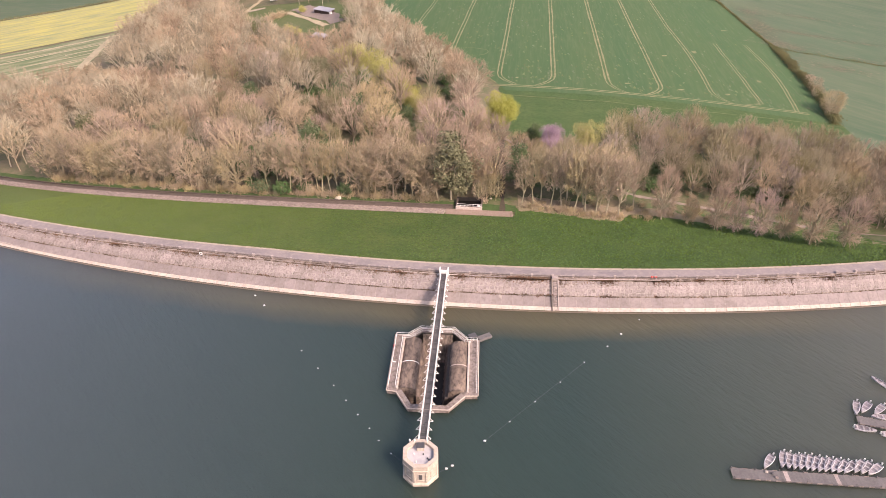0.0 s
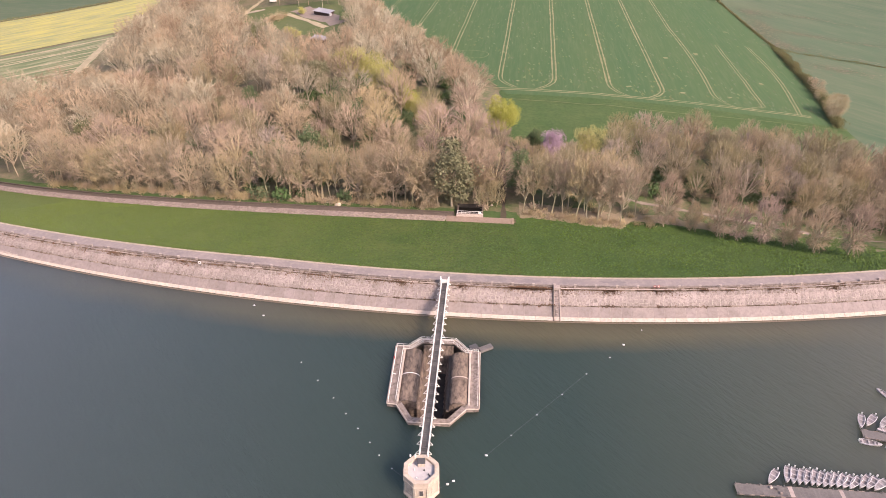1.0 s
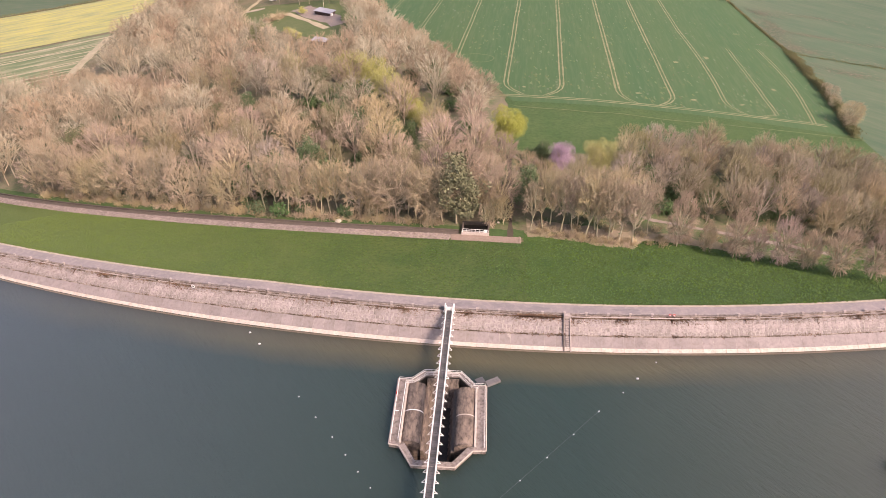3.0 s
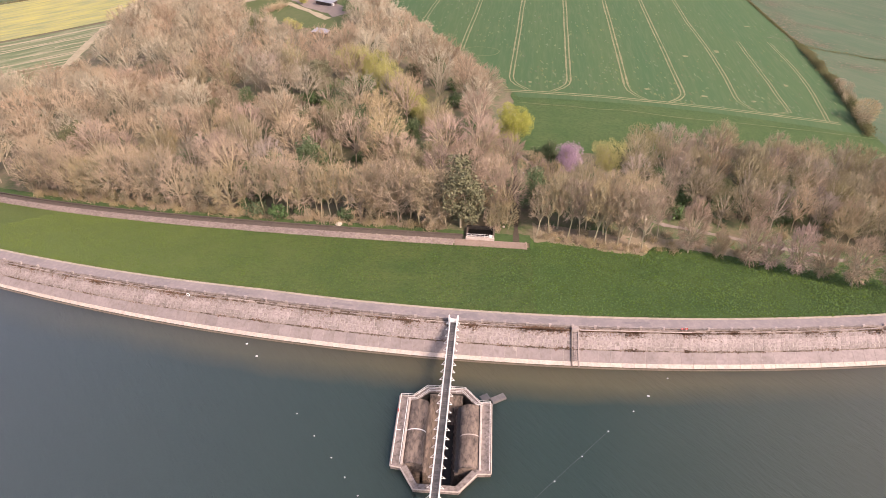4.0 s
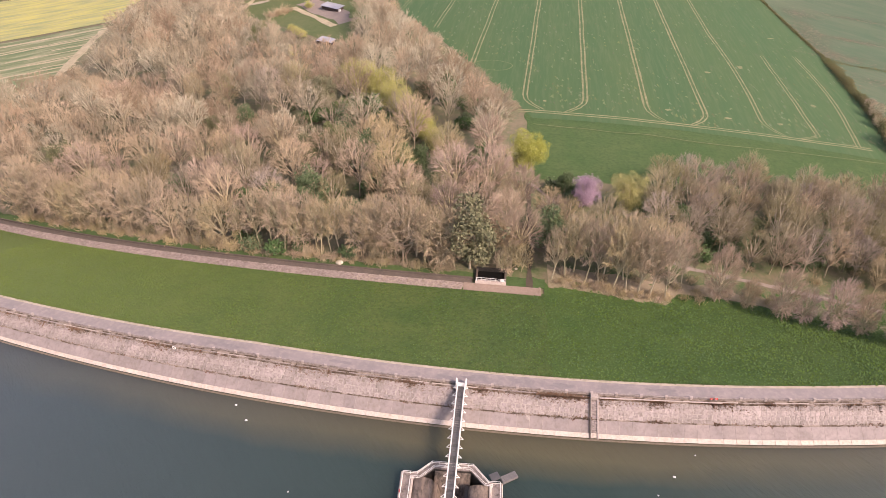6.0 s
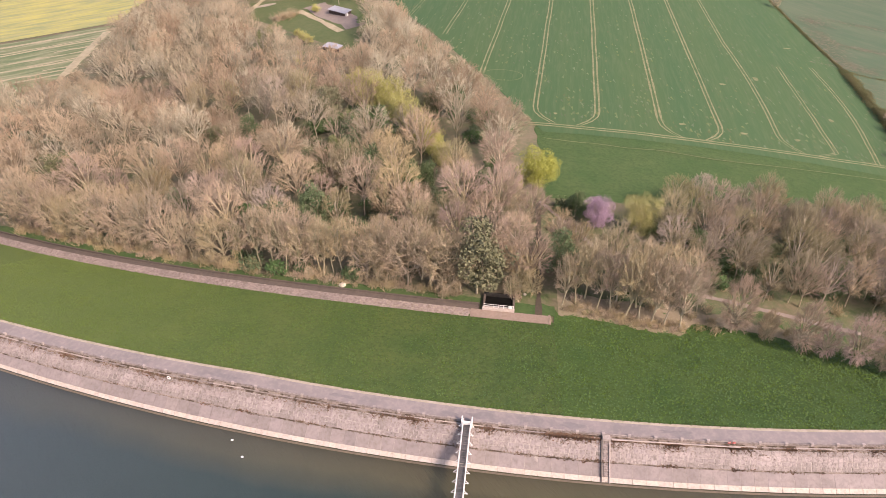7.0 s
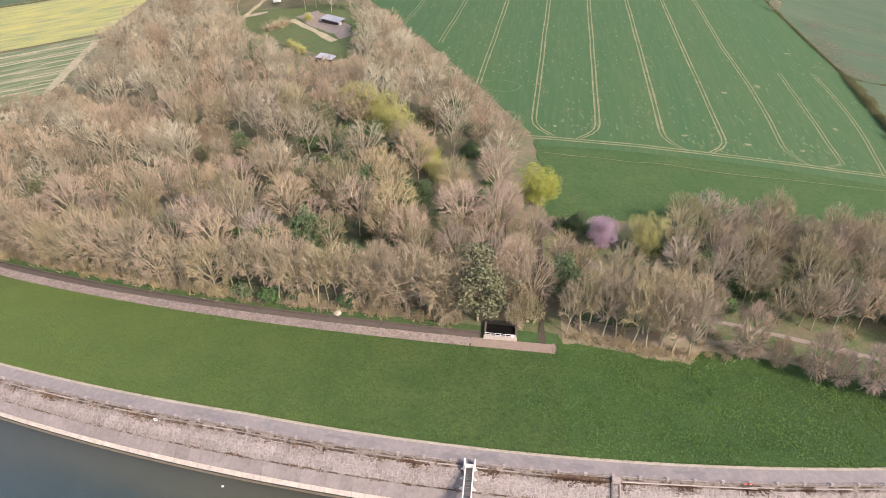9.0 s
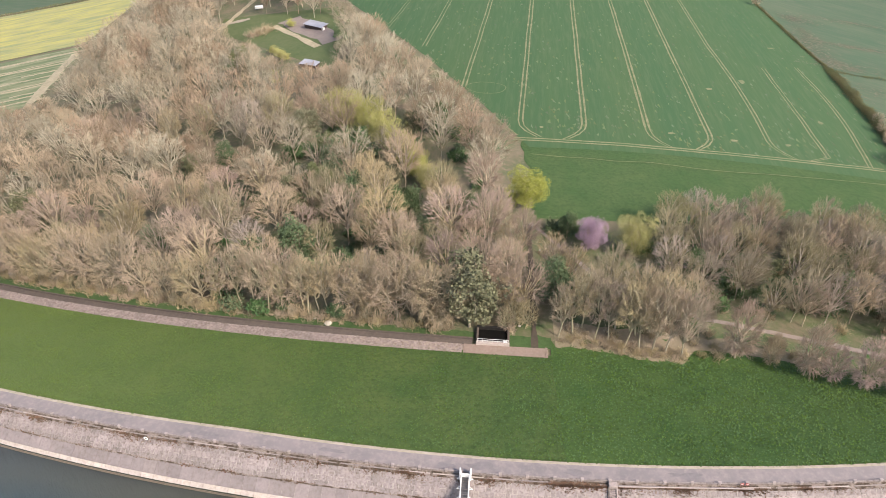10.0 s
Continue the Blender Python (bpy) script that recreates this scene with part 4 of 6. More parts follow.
for j in range(6):   # rough courses of unequal stones
    s = -268.0 + 0.3 * j
    while s < -4.6:
        k = rnd.randrange(4)
        me, length = pave[k], 0.52 + 0.13 * k
        m = arc_pose(s + length / 2, TOE - 0.26 + j * 0.525 + rnd.uniform(-0.08, 0.08), channel_z(s) + 0.27 + 0.018 * j + rnd.uniform(-0.02, 0.02)) @ pose(0, 0, 0, rnd.uniform(-2, 3), rnd.uniform(-2, 2), rnd.uniform(-12, 12))
        if s > -40:
            ob = new("paving_stone", me)
            ob.parent, ob.matrix_basis = channel, m
        else:
            base = len(rest_v)
            rest_v += [m @ v.co for v in me.vertices]
            rest_f += [tuple(base + i for i in p.vertices) for p in me.polygons]
        s += length + rnd.uniform(-0.02, 0.04)
bm = bmesh.new()
for j in range(5):   # rubble edge where the strip ends at the path
    p = on_dam(20.6, TOE - 0.1 + j * 0.75, channel_z(20) + 0.3)
    box(bm, -0.35, 0.35, -0.34, 0.34, -0.3, 0.12 + 0.06 * (j % 2), Matrix.Translation(p) @ Matrix.Rotation(0.3 * j, 4, "Z"), 0.08)
part("end_stones", bm, M_OUTFALL, channel, "rough stones closing the strip's end")
tagged(mesh_part("outer_paving", rest_v, rest_f, M_CHANNEL, channel), kind="stuff")

# outlet basin behind the strip, with a railed headwall
basin = thing("outlet_basin", "dark stone-walled outlet basin with a white railed headwall", "outlet basin", at=arc_pose(4.6, TOE + 2.9, channel_z(4) + 0.2))
bm = bmesh.new()
box(bm, -4.6, 4.6, -0.1, 0.7, -1.0, 1.0, None, 0.04)
part("headwall", bm, M_FOOT, basin, "pale stone headwall")
for x in (-4.6, 4.0):
    bm = bmesh.new()
    box(bm, x, x + 0.6, 0.7, 6.0, -1.0, 1.0, None, 0.05)
    part("side_wall", bm, M_DARKSTONE, basin)
# shallow floor, painted black for the shade of a deep opening
bm = bmesh.new()
box(bm, -4.0, 4.0, 0.7, 6.0, -0.9, 0.1)
part("floor", bm, M_BASINSHADE, basin, "basin floor coloured black for the shade of the opening")
bm = bmesh.new()
box(bm, -4.6, 4.6, 6.0, 6.6, -1, 1.3, None, 0.05)
part("back_wall", bm, M_PIT, basin)
for k, x in enumerate(np.linspace(-4.2, 4.2, 7)):
    bm = bmesh.new()
    rod(bm, (x, 0.3, 0.95), (x, 0.3, 2.2), 0.055)
    part("rail_post", bm, M_WHITE, basin)
for z in (1.5, 2.15):
    bm = bmesh.new()
    rod(bm, (-4.3, 0.3, z), (4.3, 0.3, z), 0.06)
    part("rail", bm, M_WHITE, basin)
bm = bmesh.new()
box(bm, 2.9, 3.9, 0.12, 0.2, 1.25, 2.15, None, 0.01)
part("notice_board", bm, M_WHITE, basin, "white notice board")

# ================= spillway =================
spill = thing("spillway", "stone drop-shaft spillway with rounded weir drums and white rails", "spillway", at=SPILL_POSE)


def lerp2(a, b, k):
    return (a[0] + (b[0] - a[0]) * k, a[1] + (b[1] - a[1]) * k)


n = len(OUT)
for k in range(n):   # the rim is laid in cut blocks
    a, b = Vector(OUT[k]), Vector(OUT[(k + 1) % n])
    cut = max(1, round((b - a).length / 2.3))
    for i in range(cut):
        o0, o1 = lerp2(OUT[k], OUT[(k + 1) % n], i / cut), lerp2(OUT[k], OUT[(k + 1) % n], (i + 0.985) / cut)
        q0, q1 = lerp2(INN[k], INN[(k + 1) % n], i / cut), lerp2(INN[k], INN[(k + 1) % n], (i + 0.985) / cut)
        bm = bmesh.new()
        prism(bm, [o0, o1, q1, q0], -2.5, 1.15 + rnd.uniform(-0.015, 0.015))
        part("rim_block", bm, M_RIM, spill)
for k in range(n):
    a, b = INN[k], INN[(k + 1) % n]
    bm = bmesh.new()
    prism(bm, [a, b, (b[0] * 0.985, b[1] * 0.985), (a[0] * 0.985, a[1] * 0.985)], -9.0, 0.9)
    part("shaft_wall", bm, M_PIT, spill, "shaft wall coloured near-black for the shade of the pit")
bm = bmesh.new()
bm.faces.new([bm.verts.new((*p, -6.2)) for p in INN])
part("shaft_floor", bm, M_PIT, spill)
# battered inner walls, the right one coloured dark for shade, and the stained end wall
for name, mat, foot in (("inner_wall", M_DRUM, [(-3.85, -0.6), (-3.2, -0.7), (-1.7, -6.3), (-3.85, -6.3)]), ("inner_wall", M_DARKSTONE, [(3.8, -0.9), (3.8, -6.3), (2.3, -6.3), (3.1, -1.0)])):
    bm = bmesh.new()
    ends = [[bm.verts.new((x, y, z)) for x, z in foot] for y in (-8.6, -3.0, 2.0, 6.5, 10.4)]
    for a, b in zip(ends, ends[1:]):
        for j in range(4):
            bm.faces.new((a[j], a[(j + 1) % 4], b[(j + 1) % 4], b[j]))
    bm.faces.new(list(reversed(ends[0])))
    bm.faces.new(ends[-1])
    bmesh.ops.recalc_face_normals(bm, faces=bm.faces[:])
    part(name, bm, mat, spill, "battered shaft wall, stained on the left, coloured dark for shade on the right")
for x0, x1, y0, lean in ((-6.9, -3.9, 9.6, 1.2), (-3.8, 0.1, 12.5, 3.2), (0.2, 4.1, 12.5, 3.0), (4.2, 7.2, 9.4, 1.0)):
    bm = bmesh.new()
    prism(bm, [(x0, y0), (x1, y0), (x1, y0 - 0.4), (x0, y0 - 0.4)], -6.2, 0.75)
    for v in bm.verts:
        if v.co.z < 0 and v.co.y < y0 - 0.2:
            v.co.y -= lean
    part("end_wall", bm, M_SHAFT, spill, "streaked brown stone end wall")
for y in np.linspace(-7.2, 8.6, 9):
    bm = bmesh.new()
    rod(bm, (2.9, y, -1.2), (2.2, y, -6.0), 0.1, sides=5)
    part("drain_pipe", bm, M_RIM, spill)
for k in range(n):   # pale lip along the outer foot of the rim
    a, b = Vector((*OUT[k], 0)), Vector((*OUT[(k + 1) % n], 0))
    bm = bmesh.new()
    rod(bm, a * 1.006 + Vector((0, 0, 1.12)), b * 1.006 + Vector((0, 0, 1.12)), 0.17, sides=4)
    part("lip", bm, M_FOOT, spill, "pale stone lip")
for side in (-1, 1):   # rounded weir lips that curve down into the shaft
    bm = bmesh.new()
    y0, y1 = (-8.0, 10.0) if side < 0 else (-8.3, 9.2)
    profile = [(8.6, 0.2), (8.55, 0.75)]
    for q in np.linspace(0.1, 1, 11):
        a = math.pi * q * 0.97
        profile.append((6.15 + 2.3 * math.cos(a), 0.45 + 1.35 * math.sin(a)))
    profile += [(3.75, -1.2), (3.7, -3.5), (3.6, -8.8)]
    cols = []
    for y in (y0, y0 + 0.35, (y0 + y1) / 2, y1 - 0.35, y1):
        sh = 0.12 if y in (y0, y1) else 0.0
        cols.append([bm.verts.new((side * p, y, z - sh)) for p, z in profile])
    for i in range(len(cols) - 1):
        for j in range(len(profile) - 1):
            f = (cols[i][j], cols[i + 1][j], cols[i + 1][j + 1], cols[i][j + 1])
            bm.faces.new(f if side < 0 else tuple(reversed(f)))
    for i in (0, -1):
        bm.faces.new(cols[i] if (i == 0) == (side > 0) else list(reversed(cols[i])))
    for f in bm.faces:
        f.smooth = len(f.verts) == 4
    part("weir_drum", bm, M_DRUM, spill, "rounded brown-stained weir stone")
    # pale joint across the drum
    bm = bmesh.new()
    ym = 1.0 if side < 0 else 0.4
    last = None
    for p, z in [(10.6, 1.2)] + profile[2:-3]:
        pair = [bm.verts.new((side * p, ym + e, z + 0.07)) for e in (-0.14, 0.14)]
        if last:
            bm.faces.new((last[0], last[1], pair[1], pair[0]))
        last = pair
    part("joint_band", bm, M_WHITE if side < 0 else M_FOOT, spill, "pale band across the weir")
    bm = bmesh.new()
    box(bm, side * 8.5 - 0.25, side * 8.5 + 0.25, y0 - 0.3, y1 + 0.3, 0.9, 1.5, None, 0.06)
    part("inner_kerb", bm, M_FOOT, spill)
# railings round the landward rim and down the wings
RAIL = [(-10.6, -8.2), (-10.6, 10.9), (-7.5, 10.9), (-4.5, 13.9), (4.6, 13.9), (8.0, 10.0), (10.6, 10.0), (10.6, -8.8)]
RAIL_IN = [(-8.9, -7.6), (-8.9, 9.7), (-6.8, 9.9), (-3.9, 12.9), (4.0, 12.9), (7.3, 9.3), (8.9, 9.2)]
for line, mat in ((RAIL, M_WHITE), (RAIL_IN, M_WHITE)):
    for a, b in zip(line, line[1:]):
        length = (Vector(b) - Vector(a)).length
        for z in (1.65, 2.2):
            bm = bmesh.new()
            rod(bm, (*a, z), (*b, z), 0.05, sides=5)
            part("rail", bm, mat, spill)
        for i in range(int(length / 1.6) + 1):
            p = lerp2(a, b, min(1, i * 1.6 / length))
            bm = bmesh.new()
            rod(bm, (*p, 1.1), (*p, 2.22), 0.045, sides=5)
            part("rail_post", bm, mat, spill)
bm = bmesh.new()
box(bm, -10.95, -10.65, 6.0, 6.5, 1.3, 2.0, None, 0.03)
part("float_box", bm, M_RED, spill, "small red box on the rail")

stage = thing("landing_stage", "small grey landing stage with a sloping gangway beside the spillway", "landing stage", at=pose(9.2, 132.9, 0, 0, 0, 28))
for i in range(8):
    bm = bmesh.new()
    box(bm, 0.4 + i * 0.46, 0.4 + i * 0.46 + 0.43, -0.75, 0.75, 0.55, 0.68, None, 0.015)
    part("plank", bm, M_JETTY, stage)
bm = bmesh.new()
box(bm, 0.3, 4.1, -0.85, 0.85, -0.2, 0.53, None, 0.05)
part("float", bm, M_JETTY, stage)
bm = bmesh.new()
box(bm, -1.9, 0.2, 0.1, 1.9, 1.1, 1.35, None, 0.03)
part("platform", bm, M_GREYDARK, stage)

# ================= tower =================
tower = thing("valve_tower", "eight-sided pale limestone valve tower standing in the water", "tower", at=pose(-4.45, 91.55, 0, 0, 0, 1.0))


def octagon(r, z, bm, cut=0.41421356):
    return [bm.verts.new((x, y, z)) for x, y in ((-r, -r * cut), (-r * cut, -r), (r * cut, -r), (r, -r * cut), (r, r * cut), (r * cut, r), (-r * cut, r), (-r, r * cut))]


def octa_stack(bm, levels):
    rings = [octagon(r, z, bm) for r, z in levels]
    for a, b in zip(rings, rings[1:]):
        for k in range(8):
            bm.faces.new((a[k], a[(k + 1) % 8], b[(k + 1) % 8], b[k]))
    bm.faces.new(list(reversed(rings[0])))
    bm.faces.new(rings[-1])


bm = bmesh.new()
octa_stack(bm, [(3.75, -4), (3.75, 0.55), (3.55, 0.75), (3.4, 0.8), (3.4, 4.1)])
part("shaft", bm, M_TOWER, tower)
bm = bmesh.new()
octa_stack(bm, [(3.5, 4.1), (3.72, 4.3), (3.72, 4.75), (3.6, 4.8), (3.6, 4.95)])
part("cornice", bm, M_TOWER, tower)
bm = bmesh.new()
o0, o1, i1, i0 = octagon(3.62, 4.95, bm), octagon(3.62, 6.0, bm), octagon(2.75, 6.0, bm), octagon(2.75, 5.15, bm)
for a, b in ((o0, o1), (o1, i1), (i1, i0)):
    for k in range(8):
        bm.faces.new((a[k], a[(k + 1) % 8], b[(k + 1) % 8], b[k]))
part("parapet", bm, M_TOWER, tower)
bm = bmesh.new()
octa_stack(bm, [(2.78, 4.96), (2.78, 5.25)])
part("roof", bm, M_ROOF, tower, "flat grey felt roof")
for k in range(8):
    a = math.radians(22.5 + 45 * k)
    bm = bmesh.new()
    box(bm, -0.28, 0.28, -0.12, 0.12, 0.8, 4.1, Matrix.Rotation(a, 4, "Z") @ Matrix.Translation((0, -3.62, 0)), 0.03)
    part("pilaster", bm, M_TOWER, tower)
for k in range(8):
    a = math.radians(45 * k)
    m = Matrix.Rotation(a, 4, "Z") @ Matrix.Translation((0, -3.4, 0))
    bm = bmesh.new()
    box(bm, -0.55, 0.55, -0.09, 0.1, 1.7, 3.6, m, 0.03)
    win = part("window", bm, M_FOOT, tower, "stone-framed window opening")
    bm = bmesh.new()
    box(bm, -0.36, 0.36, -0.115, -0.092, 1.9, 3.4, m)
    part("pane", bm, M_GREYDARK if k % 2 == 0 else M_TOWER, win)
    bm = bmesh.new()
    box(bm, -0.7, 0.7, -0.2, 0.05, 1.5, 1.68, m, 0.02)
    part("sill", bm, M_TOWER, win)
bm = bmesh.new()
box(bm, -0.75, 0.75, 1.1, 2.4, 5.25, 6.3, None, 0.04)
part("hatch_housing", bm, M_TOWER, tower)
bm = bmesh.new()
box(bm, -0.85, 0.85, 1.0, 2.5, 6.3, 6.4, None, 0.03)
part("hatch_lid", bm, M_GREYDARK, tower)
for x, y in ((-1.4, 0.3), (0.6, 0.2), (1.5, -0.9), (1.75, -1.2), (-0.9, -1.7)):
    bm = bmesh.new()
    rod(bm, (x, y, 5.2), (x, y, 5.6), 0.16, 0.13, 8)
    part("vent", bm, M_GREYDARK if x > 0 else M_WHITE, tower)
for x in (-2.3, -1.3, 1.4):
    bm = bmesh.new()
    rod(bm, (x, 3.2, 6.0), (x, 3.2, 6.5), 0.2, 0.16, 8)
    part("lamp", bm, M_WHITE, tower)

# ================= footbridge =================
B0, B1 = Vector((-4.15, 94.9, 5.15)), Vector((0.32, 155.5, 5.75))
span = B1 - B0
bridge = thing("footbridge", "narrow white-railed footbridge from the dam to the tower", "footbridge", at=Matrix.Translation(B0) @ Matrix.Rotation(-math.atan2(span.x, span.y), 4, "Z"))
L = span.length
nb = int(L / 0.62)
plank_me = slab_mesh("deck_board", 1.42, 0.56, 0.06, M_DECK, 3)
for k in range(nb):
    ob = new("deck_board", plank_me)
    ob.parent, ob.matrix_basis = bridge, pose(0, k * L / nb, 0.05 + 0.6 * k / nb, 0, 0, 0)
for x in (-0.88, 0.88):
    bm = bmesh.new()
    vs = box(bm, x - 0.14, x + 0.14, 0, L, -0.45, 0.18)
    for v in vs:
        v.co.z += 0.6 * v.co.y / L
    part("girder", bm, M_WHITE, bridge, "white steel girder")
    for z in (0.62, 1.1):
        bm = bmesh.new()
        rod(bm, (x, 0, z), (x, L, z + 0.6), 0.065, sides=6)
        part("handrail", bm, M_WHITE, bridge)
nbr = 25
for k in range(nbr):
    y = 1.2 + (L - 2.4) * k / (nbr - 1)
    for x in (-1, 1):
        bm = bmesh.new()
        up = 0.6 * y / L
        rod(bm, (x * 0.88, y, 0.1 + up), (x * 0.88, y, 1.2 + up), 0.06, sides=5)
        a, b, c = (x * 0.95, 1.05 + up), (x * 1.75, -0.1 + up), (x * 0.95, -0.1 + up)
        for (p, q), (r, t) in ((a, b), (b, c)):
            rod(bm, (p, y, q), (r, y, t), 0.075, sides=5)
        part("bracket_post", bm, M_WHITE, bridge)
bm = bmesh.new()
box(bm, -0.95, 0.95, L - 0.9, L - 0.75, 0.7, 1.95, None, 0.02)
part("gate", bm, M_WHITE, bridge, "white closed gate")
for x in (-1.15, 1.15):
    bm = bmesh.new()
    box(bm, x - 0.16, x + 0.16, L - 1.1, L + 0.5, -0.5, 2.1, None, 0.03)
    part("gate_pier", bm, M_WHITE, bridge)
for k, y in enumerate((14.0, 42.0, 54.0)):
    bm = bmesh.new()
    for x in (-0.8, 0.8):
        rod(bm, (x, y, -0.4), (x, y, -9.0 if k < 2 else -6.5), 0.16, sides=8)
    rod(bm, (-0.8, y, -2.2), (0.8, y, -2.2), 0.09)
    part("pier", bm, M_GREYDARK, bridge)

# ================= jetties and boats =================
def plank_jetty(name, label, a, b, width, count, group="jetties"):
    a, b = Vector(a), Vector(b)
    length = (b - a).length
    ob = thing(name, label, "jetty", group, Matrix.Translation((a.x, a.y, 0)) @ Matrix.Rotation(math.atan2(b.y - a.y, b.x - a.x), 4, "Z"))
    me = slab_mesh("plank", length / count - 0.012, width, 0.09, M_JETTY, 91, 0.01)
    for k in range(count):
        p = new("plank", me)
        p.parent, p.matrix_basis = ob, pose((k + 0.5) * length / count, -width / 2, 0.55, 0, 0, 0)
    for y in (-width / 2 + 0.15, width / 2 - 0.15):
        bm = bmesh.new()
        box(bm, 0, length, y - 0.12, y + 0.12, 0.1, 0.45, None, 0.02)
        part("beam", bm, M_GREYDARK, ob)
        for k in range(int(length / 2.1)):
            bm = bmesh.new()
            box(bm, 0.4 + k * 2.1, 1.5 + k * 2.1, y + (0.12 if y > 0 else -0.22), y + (0.22 if y > 0 else -0.12), 0.25, 0.66, None, 0.05)
            part("fender", bm, M_RIM, ob)
        for k in range(int(length / 5) + 1):
            bm = bmesh.new()
            rod(bm, (0.2 + k * 5, y, -3), (0.2 + k * 5, y, 1.1), 0.11, sides=7)
            part("pile", bm, M_JETTY, ob)
    return ob


plank_jetty("jetty", "long grey plank jetty with moored rowing boats", (61.6, 91.3), (112, 87.6), 2.6, 110)
plank_jetty("jetty", "short grey plank jetty with moored boats", (95.8, 106.2), (125, 98.9), 2.4, 60)
for x, w in ((73.0, 0.9), (83.4, 0.8)):
    mat_ob = thing("mat", "pale worn mat laid across the jetty planks", "mat", at=pose(x, 91.3 - 0.0734 * (x - 61.6), 0.555, 0, 0, -4))
    bm = bmesh.new()
    box(bm, -w / 2, w / 2, -1.2, 1.2, 0, 0.03, None, 0.005)
    part("mat_sheet", bm, M_KERB, mat_ob)
for x, y, mat in ((69.0, 91.4, M_FOOT), (70.2, 91.0, M_GREYDARK), (70.6, 90.0, M_RIM)):
    bag = thing("bag", "small bundle of gear lying on the jetty", "bag", "gear on the jetty", pose(x, y, 0.56))
    bm = bmesh.new()
    bmesh.ops.create_icosphere(bm, subdivisions=2, radius=0.3)
    for v in bm.verts:
        v.co = Vector((v.co.x * 1.3, v.co.y, max(-0.25, v.co.z) * 0.9 + 0.23)) * (1 + 0.15 * noise.noise(v.co * 3))
    part("bundle", bm, mat, bag)


def build_boat(name, label):
    ob = thing(name, label, "rowing boat", "moored rowing boats")
    stations = []
    for k in range(11):
        u = k / 10
        half = 0.78 * (math.sin(math.pi * min(1, 0.24 + 0.76 * u)) ** 0.7 if u < 1 else 0) if u > 0 else 0.6
        half = max(half, 0.02)
        stations.append((-2.3 + 4.6 * u, half, 0.42 + 0.22 * u ** 2))
    bm, rows = bmesh.new(), []
    for x, h, top in stations:
        rows.append([bm.verts.new(p) for p in ((x, -h, top), (x, -h * 0.85, 0.05), (x, -h * 0.3, -0.12), (x, h * 0.3, -0.12), (x, h * 0.85, 0.05), (x, h, top))])
    for a, b in zip(rows, rows[1:]):
        for j in range(5):
            bm.faces.new((a[j], a[j + 1], b[j + 1], b[j]))
    bm.faces.new(rows[0])
    part("hull", bm, M_HULL, ob)
    bm, rows = bmesh.new(), []
    for x, h, top in stations[:-1]:
        x = max(x, -2.22)
        rows.append([bm.verts.new(p) for p in ((x, -h * 0.9, top - 0.02), (x, -h * 0.75, 0.12), (x, h * 0.75, 0.12), (x, h * 0.9, top - 0.02))])
    for a, b in zip(rows, rows[1:]):
        for j in range(3):
            bm.faces.new((a[j], b[j], b[j + 1], a[j + 1]))
    part("interior", bm, M_INNER, ob)
    bm, last = bmesh.new(), None
    for x, h, top in stations:
        ring = [bm.verts.new(p) for p in ((x, -h - 0.05, top), (x, -h * 0.88, top + 0.05), (x, h * 0.88, top + 0.05), (x, h + 0.05, top))]
        if last:
            bm.faces.new((last[0], ring[0], ring[1], last[1]))
            bm.faces.new((last[2], ring[2], ring[3], last[3]))
        last = ring
    part("gunwale", bm, M_GUNWALE, ob, "pale gunwale")
    for x, h in ((-1.7, 0.62), (-0.35, 0.7), (0.9, 0.6)):
        bm = bmesh.new()
        box(bm, x - 0.17, x + 0.17, -h, h, 0.33, 0.38, None, 0.01)
        part("thwart", bm, M_HULL, ob)
    bm = bmesh.new()
    box(bm, 1.35, 2.15, -0.32, 0.32, 0.5, 0.55, None, 0.02)
    part("foredeck", bm, M_HULL, ob)
    bm = bmesh.new()
    box(bm, -2.62, -2.3, -0.16, 0.16, 0.15, 0.95, None, 0.05)
    part("outboard", bm, M_BUOY, ob, "white outboard motor cover")
    return ob


def boat_pose(stern, bow):
    a, b = Vector(stern), Vector(bow)
    m = (a + b) / 2
    return pose(m.x, m.y, 0, 0, 0, math.degrees(math.atan2(b.y - a.y, b.x - a.x)))


first = build_boat("rowing_boat", "pale grey rowing boat moored at the jetty")
BOWS = ((68.9, 92.4), (72.9, 92.6), (74.2, 92.4), (75.3, 92.2), (76.6, 92.2), (78.0, 92.1), (79.1, 92.0), (80.4, 91.9), (81.7, 91.9), (83.1, 91.8), (84.4, 91.7), (85.8, 91.6), (88.0, 91.7), (89.4, 91.5), (90.9, 91.3))
STERNS = ((72.6, 96.4), (75.3, 97.4), (76.5, 97.0), (78.2, 96.6), (79.5, 96.5), (80.9, 96.3), (82.3, 95.8), (83.6, 95.4), (85.0, 95.3), (86.6, 95.1), (88.0, 94.7), (89.5, 94.4), (91.6, 94.8), (92.9, 94.4), (94.6, 93.6))
first.matrix_basis = boat_pose(STERNS[0], BOWS[0])
for stern, bow in zip(STERNS[1:], BOWS[1:]):
    copy_thing(first, boat_pose(stern, bow))
for stern, bow in (((98.7, 112.0), (96.4, 107.8)), ((101.6, 111.6), (98.2, 108.6)), ((104.5, 110.8), (100.9, 108.0)), ((104.4, 106.9), (99.8, 107.4)),
                   ((94.3, 104.2), (98.7, 103.0)), ((109.0, 116.2), (106.4, 120.3)), ((99.4, 102.3), (103.9, 101.2))):
    copy_thing(first, boat_pose(stern, bow))

